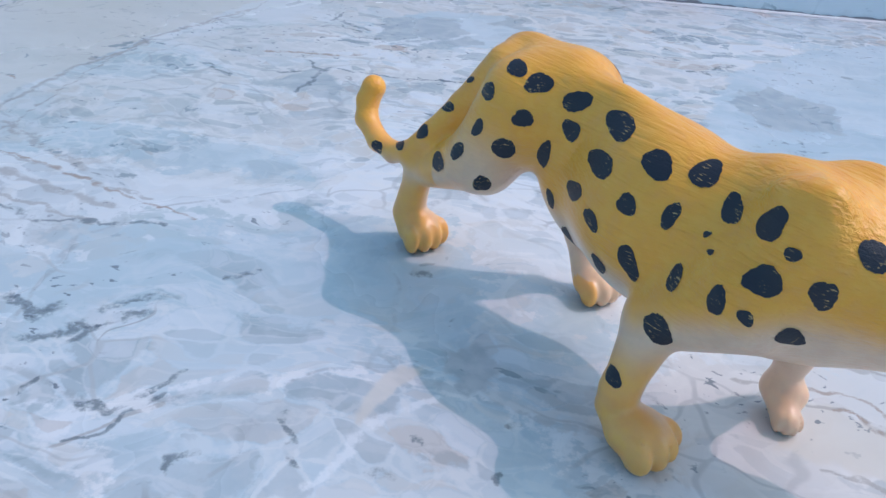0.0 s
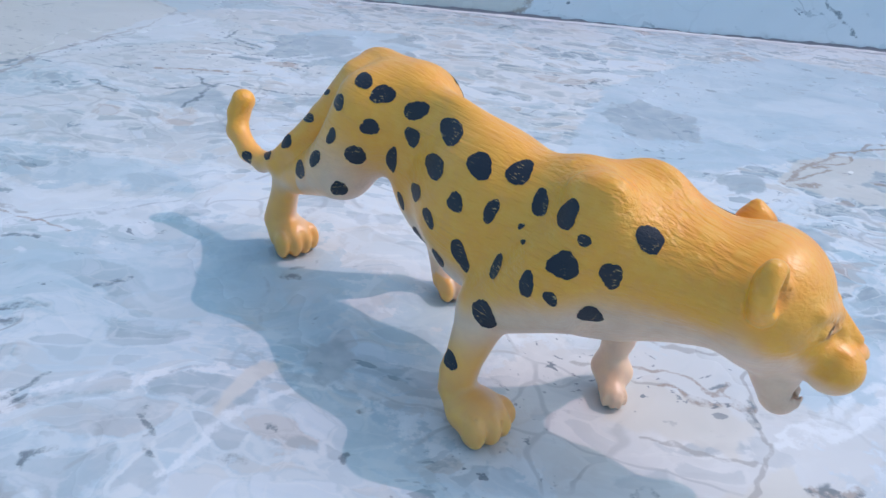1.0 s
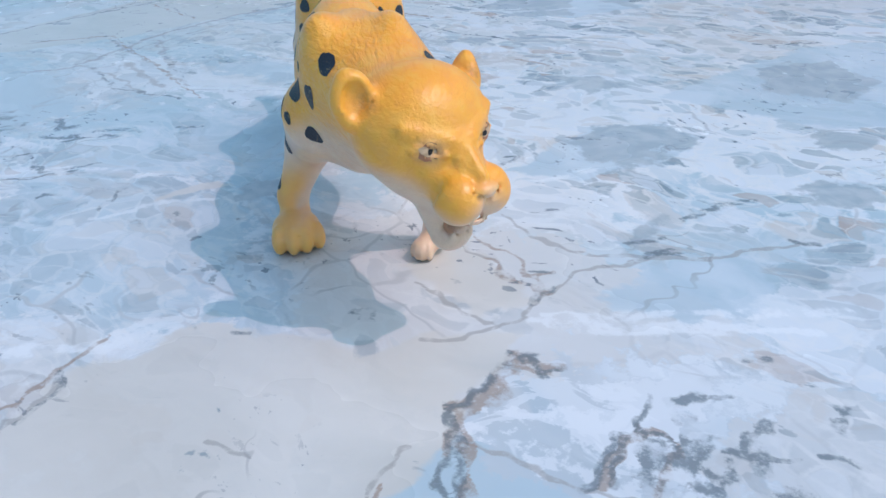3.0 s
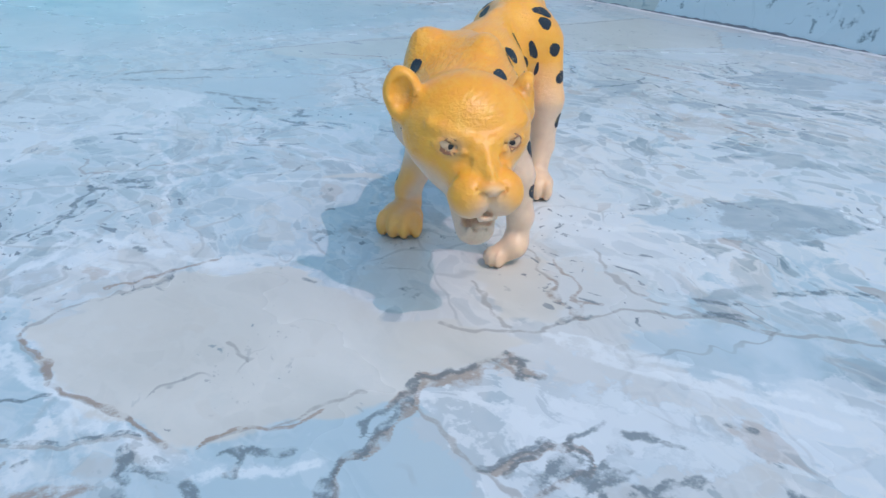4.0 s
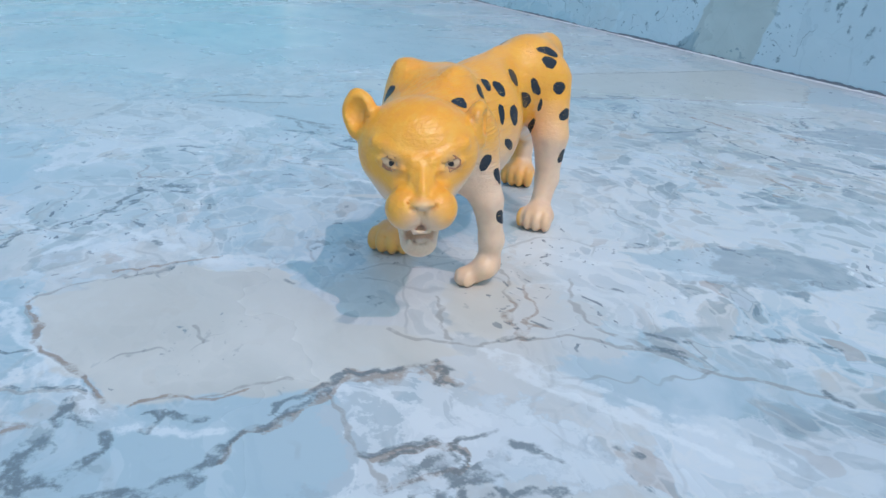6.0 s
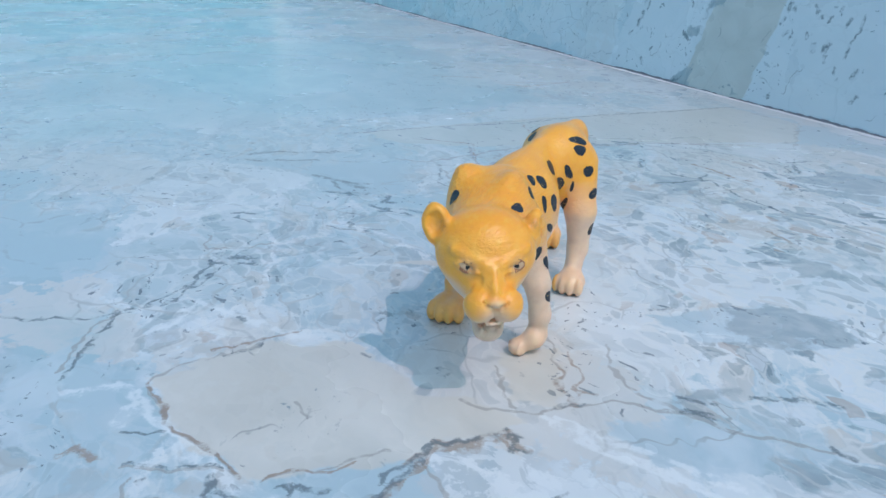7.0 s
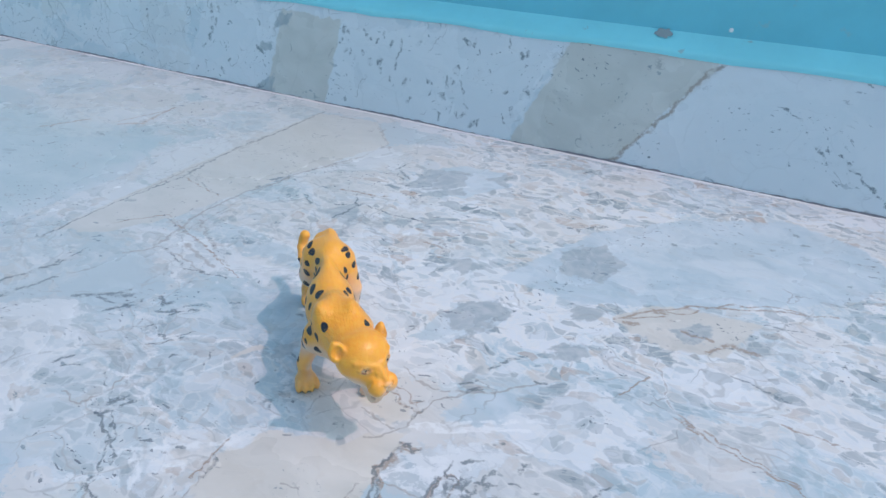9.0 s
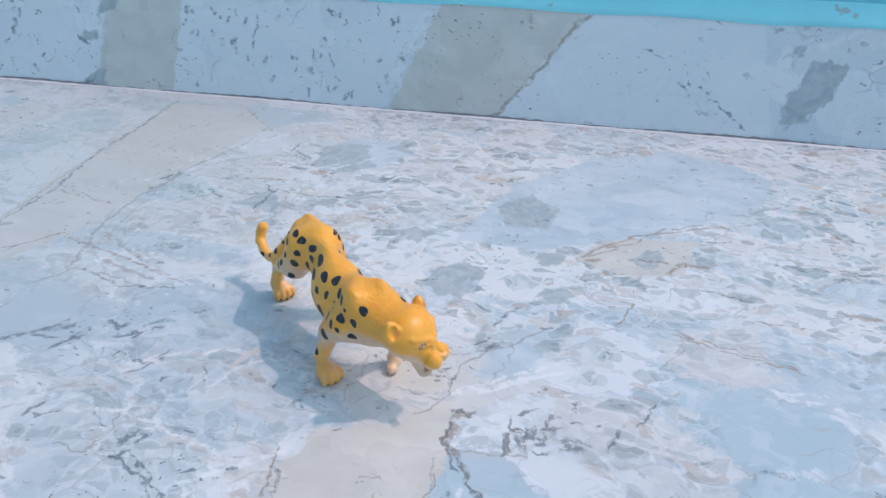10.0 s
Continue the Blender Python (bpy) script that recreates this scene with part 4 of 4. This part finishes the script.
    for s in (-1, 1):
        for x, y, up, fall in ((6.4, 3.6, -16.4, 1.1), (7.6, 1.9, -16.9, 0.8), (7.9, 0.6, -17.0, 0.7), (4.2, 4.3, -16.8, 1.0)):
            d = melt(d, limb(p, from_head((x, y * s, up)), from_head((x - 0.4, y * s, up - fall)), 0.75, 0.3), 0.5)
        d = melt(d, limb(p, from_head((1.6, 2.7 * s, -23.2)), from_head((2.2, 2.6 * s, -21.6)), 1.0, 0.6), 0.6)
    for line in LIDS:
        for q, w in zip(line, line[1:]):
            d = melt(d, limb(p, q, w, 0.55, 0.55), 0.35)
    return d


LIDS = []


def face_at(y, z):
    """The place on the face at y to the left and z above the middle between the eyes."""
    p, way = from_head((24.0, y, z))[None], from_head((1.0, 0, 0)) - from_head((0.0, 0, 0))
    for _ in range(60):
        p = p - way * (toy_field(p) * 0.8)[:, None]
    return p[0]


for s in (-1, 1):
    for rim in (((4.9, -1.3), (6.3, 0.7), (8.2, 1.35), (10.2, 0.7), (11.3, -0.4)), ((4.9, -1.4), (6.6, -2.0), (8.6, -2.1), (10.4, -1.4), (11.3, -0.4))):
        LIDS.append([face_at(y * s, z) for y, z in rim])


def steepest(p, d, step=0.15):
    """Unit gradient of the field at the points p."""
    g = np.stack([toy_field(p + step * np.eye(3)[i]) - d for i in range(3)], -1)
    return g / (np.sqrt((g ** 2).sum(-1, keepdims=True)) + 1e-9)


def skin(cell=0.9):
    """Surface nets over the field: points on the skin and the quads between them."""
    low, high = np.array((-105.0, -36.0, -2.0)), np.array((104.0, 46.0, 84.0))
    n = np.ceil((high - low) / cell).astype(int)
    axes = [low[i] + cell * np.arange(n[i]) for i in range(3)]
    field = np.empty(n, np.float32)
    for i0 in range(0, n[0], 40):
        block = np.stack(np.meshgrid(axes[0][i0:i0 + 40], axes[1], axes[2], indexing="ij"), -1)
        field[i0:i0 + 40] = toy_field(block)
    inside = field < 0
    crossing = np.zeros(n - 1, bool)
    corner = [inside[i:n[0] - 1 + i, j:n[1] - 1 + j, k:n[2] - 1 + k] for i in (0, 1) for j in (0, 1) for k in (0, 1)]
    total = sum(c.astype(int) for c in corner)
    crossing = (total > 0) & (total < 8)
    index = -np.ones(n - 1, int)
    cells = np.argwhere(crossing)
    index[crossing] = np.arange(len(cells))
    pts = low + cell * (cells + 0.5)
    for _ in range(4):
        d = toy_field(pts)
        pts = pts - (d * 0.9)[:, None] * steepest(pts, d)
    quads = []
    for ax in range(3):
        a = [slice(1, -1)] * 3
        a[ax] = slice(0, -1)
        b = [slice(1, -1)] * 3
        b[ax] = slice(1, None)
        one, two = inside[tuple(a)], inside[tuple(b)]
        for flip, hit in ((False, one & ~two), (True, ~one & two)):
            at = np.argwhere(hit) + 1
            at[:, ax] -= 1
            u, v = (ax + 1) % 3, (ax + 2) % 3
            eu, ev = np.eye(3, dtype=int)[u], np.eye(3, dtype=int)[v]
            ring = [index[tuple(q.T)] for q in (at - eu - ev, at - ev, at, at - eu)]
            ring = np.stack(ring, -1)
            quads.append(ring[:, ::-1] if flip else ring)
    return pts, np.concatenate(quads)


# Marks on the coat: where they lie on the skin (ahead, left, up), the two half sizes (millimetres) and the lean in degrees.
RUMP_RIGHT = [
    (-34.4, -15.7, 67.8, 3.3, 2.5, -30), (-26.8, -14.8, 66, 3.4, 2.8, 42), (-16.3, -11.8, 64.5, 3.6, 2.7, 25), (-1.4, -12.9, 64.2, 5.6, 3, -13),
    (-38.7, -20.7, 61.1, 3.4, 2.4, 8), (-26.8, -18.7, 57.6, 2.9, 2.1, 6), (-39, -22.6, 51.5, 2.7, 1.8, 50), (-15.4, -13.2, 57.8, 2.9, 2.4, -9),
    (-44.8, -24.2, 43, 2.8, 2.3, 76), (-31.4, -19.7, 48.1, 3.4, 3, 47), (-22.9, -13.5, 48.6, 5.4, 1.7, 67), (-54.3, -23.1, 35.8, 4.1, 2.7, 7),
    (-37.3, -20.7, 35.6, 3.1, 2.4, 71), (-0.8, -18.2, 56.5, 5.6, 2.8, -2),
]
FLANK_RIGHT = [
    (13.4, -16.9, 61.9, 3.7, 3.2, -14), (22.7, -13.2, 63, 3.4, 3.1, 86), (-7.5, -17.6, 46.5, 5.6, 2.3, 21), (11.5, -21.6, 52.6, 2.9, 2.1, -20),
    (21.2, -19.4, 54.1, 3, 1.7, 90), (31.6, -15.2, 59.6, 3.3, 2.2, -77), (41.5, -18.5, 62, 3.7, 3.1, 48), (2.6, -21.6, 44.6, 3, 2.3, -7),
    (47.6, -19.4, 59, 1.6, 1.4, 13), (15.3, -21.8, 40.3, 4, 2.7, -67), (27.5, -22, 43.4, 3.1, 2.1, -88), (44.7, -20.6, 52.2, 3.6, 3, 60),
    (39.4, -25.2, 46.2, 3.1, 2.1, -85), (54.2, -17.2, 53.4, 3.1, 2.3, 81),
]
SHOULDER_RIGHT = [
    (45.2, -23.7, 45.2, 1.8, 1.3, -27), (51.4, -17.2, 42.3, 3.1, 2, -31), (29.3, -25.8, 32.7, 4.3, 3, -53), (23.7, -29.6, 17.9, 2.9, 2, -19),
    (-20.6, -11.3, 36.7, 2.7, 2.1, -76), (-14.2, -9.4, 28.3, 3.9, 2.4, 82), (6, -20, 34.1, 2.7, 2.5, 25), (29.4, -17.8, 53.5, 1.1, 0.6, 42),
    (32.3, -19.8, 51.5, 1.1, 0.6, 14), (-60.5, -16.4, 48.6, 3.1, 1.4, 13), (-66.2, -20.9, 39.8, 3, 2.3, 25), (-75.5, -22, 32.3, 3, 1.8, -6),
    (-84.8, -24.2, 28.2, 2.5, 2.1, 34), (-54.9, -13.6, 57.9, 2.4, 0.9, 15), (57.8, -12.3, 62.1, 3.2, 2.5, -23),
]
FLANK_LEFT = [
    (-23.8, 7.4, 67.8, 5.2, 2, 30), (-21.9, 8.8, 64.2, 3.8, 2.1, 28), (-1.1, 3.4, 60.8, 5.6, 3.3, 4), (-16.6, 6, 55.4, 3.6, 1.7, 47),
    (-24.9, 12.5, 54.7, 3.2, 2.3, 16), (-13.2, 3.3, 50.9, 5.6, 2.5, 26), (16.2, 5.5, 59.6, 3, 2.5, 61), (22.3, 3.3, 61.6, 2.6, 2.2, 46),
    (42.3, 10.6, 63.2, 4, 2.4, 2), (19.2, 8.2, 52, 3.3, 1.8, -89), (11.1, 9.5, 50.3, 3.9, 2.8, 50),
]
SHOULDER_LEFT = [
    (-20.1, 7.1, 48.2, 2.5, 0.8, 82), (-26.5, 15.3, 44.6, 3.3, 2.3, -2), (-22, 3.3, 39, 4.3, 1.4, 51), (13.7, 9.4, 40.5, 3.9, 1.6, 33),
    (49, 16.5, 43.6, 2.9, 2.3, -61), (43.3, 20, 38.5, 3, 2, 60), (42.3, 19.9, 24.7, 3.6, 1.7, 52), (-25.9, 15.7, 28.4, 3.3, 2.2, 82),
    (59.4, 11.8, 62.4, 3.3, 2, 5),
]
MARKS = RUMP_RIGHT + FLANK_RIGHT + SHOULDER_RIGHT + FLANK_LEFT + SHOULDER_LEFT


def disc(middle, a, b, lean, lift, seed):
    """A painted patch with an uneven rim, as a small round fan of faces just proud of the skin."""
    rng = random.Random(seed)
    phase, second, third = rng.uniform(0, 6.28), rng.uniform(0.03, 0.12), rng.uniform(0.03, 0.11)
    up = steepest(middle[None], toy_field(middle[None]))[0]
    across = np.array((1.0, 0.0, 0.0)) - up * up[0]
    if abs(up[0]) > 0.8:
        across = np.cross((0.0, 0.0, 1.0), up)
    across /= np.linalg.norm(across)
    rise = np.cross(up, across)
    rise *= 1.0 if rise[2] > 0 else -1.0
    cs, sn = math.cos(radians(lean)), math.sin(radians(lean))
    pts = [middle]
    rings, spokes = 4, 28
    for i in range(1, rings + 1):
        for j in range(spokes):
            w = 2 * math.pi * j / spokes
            r = i / rings * (1 + second * math.cos(2 * w + phase) + third * math.cos(3 * w + 2 * phase) + rng.uniform(-0.055, 0.055) * (i == rings))
            u, v = a * r * math.cos(w), b * r * math.sin(w)
            pts.append(middle + across * (cs * u - sn * v) + rise * (sn * u + cs * v))
    pts = np.array(pts)
    for _ in range(6):
        d = toy_field(pts)
        pts = pts - ((d - lift) * 0.9)[:, None] * steepest(pts, d)
    faces = [(0, 1 + j, 1 + (j + 1) % spokes) for j in range(spokes)]
    for i in range(rings - 1):
        for j in range(spokes):
            o, q = 1 + i * spokes, 1 + (i + 1) * spokes
            k = (j + 1) % spokes
            faces.append((o + j, q + j, q + k, o + k))
    if np.dot(np.cross(pts[1] - pts[0], pts[2] - pts[0]), up) < 0:
        faces = [f[::-1] for f in faces]
    return pts, faces


def smooth(a, low, high):
    h = np.clip((a - low) / (high - low), 0.0, 1.0)
    return h * h * (3 - 2 * h)


def near(p, c, r):
    """1 at the place c, falling to 0 at r millimetres."""
    return 1.0 - smooth(np.sqrt(((p - np.asarray(c)) ** 2).sum(-1)), 0.0, r)


def toy_leopard():
    pts, quads = skin()
    slope = steepest(pts, toy_field(pts))
    faces = [tuple(q) for q in quads]
    x, y, z = pts.T
    # airbrushed yellow: from above and outside, thin under the belly and inside the legs
    h = (pts - HEAD_AT) @ np.array([[math.cos(HEAD_YAW), -math.sin(HEAD_YAW), 0], [math.sin(HEAD_YAW), math.cos(HEAD_YAW), 0], [0, 0, 1.0]])
    outside = np.where(y < -2, -slope[:, 1], slope[:, 1])
    ahead = 12 * smooth(x, 18, 55)
    coat = smooth(z + 7 * slope[:, 2] + 4 * outside, 29 + ahead, 43 + ahead)
    leg = smooth(-z, -30, -18) * smooth(x, -80, -79)
    right_leg = leg * smooth(-y, 8, 12)
    coat = np.maximum(coat, right_leg * smooth(outside, -0.7, 0.2) * 0.8)
    coat = np.maximum(coat, smooth(-z, -14, -7) * np.where((x < 35) | (y < 0), 0.8, 0.5))
    thigh = near(pts, (-39, -20, 37), 21)
    coat = coat * (1 - 0.95 * thigh)
    coat = np.where((y > 5) & (z < 50) & (x < 60), coat * (0.22 + 0.78 * smooth(z + 4 * slope[:, 1], 32, 60)), coat)
    coat = np.where(x < -57, np.maximum(coat, smooth(z, 22, 30) * 0.9), coat)
    on_head = smooth(h[:, 0], -22, -14) * (x > 55)
    face = smooth(h[:, 2] + 0.5 * h[:, 0], -15, -6)
    snout = smooth(h[:, 0], -3, 2)
    face = np.maximum(face, snout * smooth(h[:, 2], -14, -11) * smooth(np.abs(h[:, 1]), 1.0, 3.0))
    face *= 1 - 0.95 * np.maximum.reduce([near(h, (10.5, 0, -14.8), 8.8), near(h, (12.0, 0, -10.2), 5.0), smooth(-h[:, 2], 15.5, 18.5)])
    for s in (-1, 1):
        face *= 1 - 0.5 * near(h, (1.0, 7.7 * s, -0.6), 5.0)
        face *= 1 - 0.7 * near(h, (-6.0, 13.0 * s, -11.0), 9.0)
    coat = coat * (1 - on_head) + face * on_head
    orange = smooth(slope[:, 2], 0.1, 0.9) * smooth(x, 10, 60) * 0.9 + 0.1
    # browner in ear cups, eye corners, mouth and nostrils, and round the eyelids
    brown_tone = np.maximum.reduce([near(h, (-10.5, s * 15.6, 9), 4.0) * 0.55 for s in (-1, 1)] + [near(h, (1.4, s * 5.0, -1.5), 2.6) * 0.6 for s in (-1, 1)])
    brown_tone = np.maximum(brown_tone, np.maximum(near(h, (0, 0, -19.5), 6.0) * 0.4, smooth(-h[:, 2], 17.5, 19.0) * smooth(h[:, 0], -5, -1) * (x > 60) * 0.13))
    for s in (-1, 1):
        brown_tone = np.maximum(brown_tone, near(h, (1.0, 8.1 * s, -0.4), 3.9) * 0.34)
    brown_tone = np.maximum(brown_tone, np.maximum(near(h, (11.6, 2.2, -9.6), 1.6), near(h, (11.6, -2.2, -9.6), 1.6)) * 0.45)
    # contact shade under the feet, painted into the skin's colour
    brown_tone = np.maximum(brown_tone, smooth(-z, -1.2, -0.2) * 0.9)
    hair = smooth(z, 25, 45) * (0.55 + 0.45 * smooth(x, 0, 40)) * (1 - 0.6 * on_head)
    vinyl, black = toy_paint(), spot_paint()
    sclera, pupil, lid = plain("eye_paint", (0.64, 0.42, 0.25), 0.4), plain("pupil_paint", (0.012, 0.013, 0.016), 0.6), plain("eyelid_paint", (0.40, 0.165, 0.08), 0.45)

    def shell(name, verts, faces, mat, parent=None, label=""):
        me = bpy.data.meshes.new(name)
        me.from_pydata((verts * MM).tolist(), [], faces)
        me.materials.append(mat)
        me.polygons.foreach_set("use_smooth", [True] * len(faces))
        me.update()
        ob = new(name, me)
        ob.parent = parent
        return tagged(ob, label)

    ob = shell("toy_leopard", pts, faces, vinyl)
    for name, values in (("coat", coat), ("orange", orange), ("brown_tone", brown_tone), ("hair", hair)):
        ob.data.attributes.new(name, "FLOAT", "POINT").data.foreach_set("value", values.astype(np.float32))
    for i, (mx, my, mz, wide, high, lean) in enumerate(MARKS):
        shell("spot", *disc(np.array((mx, my, mz)), wide, high, lean, 0.09, i), black, ob, "brushed black spot")
    # painted eyes: reddish rim, pale eyeball and dark pupil
    for s in (-1, 1):
        eye = None
        for name, mat, y, wide, high, lift in (("eye", lid, 7.9, 3.3, 2.0, 0.08), ("eyeball", sclera, 8.0, 2.6, 1.3, 0.2), ("pupil", pupil, 7.8, 0.72, 0.72, 0.32)):
            made = shell(name, *disc(face_at(y * s, -0.4), wide, high, 16.0 * s, lift, 3), mat, eye or ob)
            eye = eye or made
    ob.matrix_world = pose(0.049, 0.190, 0.0001, 0, 0, -46)
    return tagged(ob, "yellow vinyl toy leopard with painted black spots and open mouth", "toy animal")


toy_leopard()
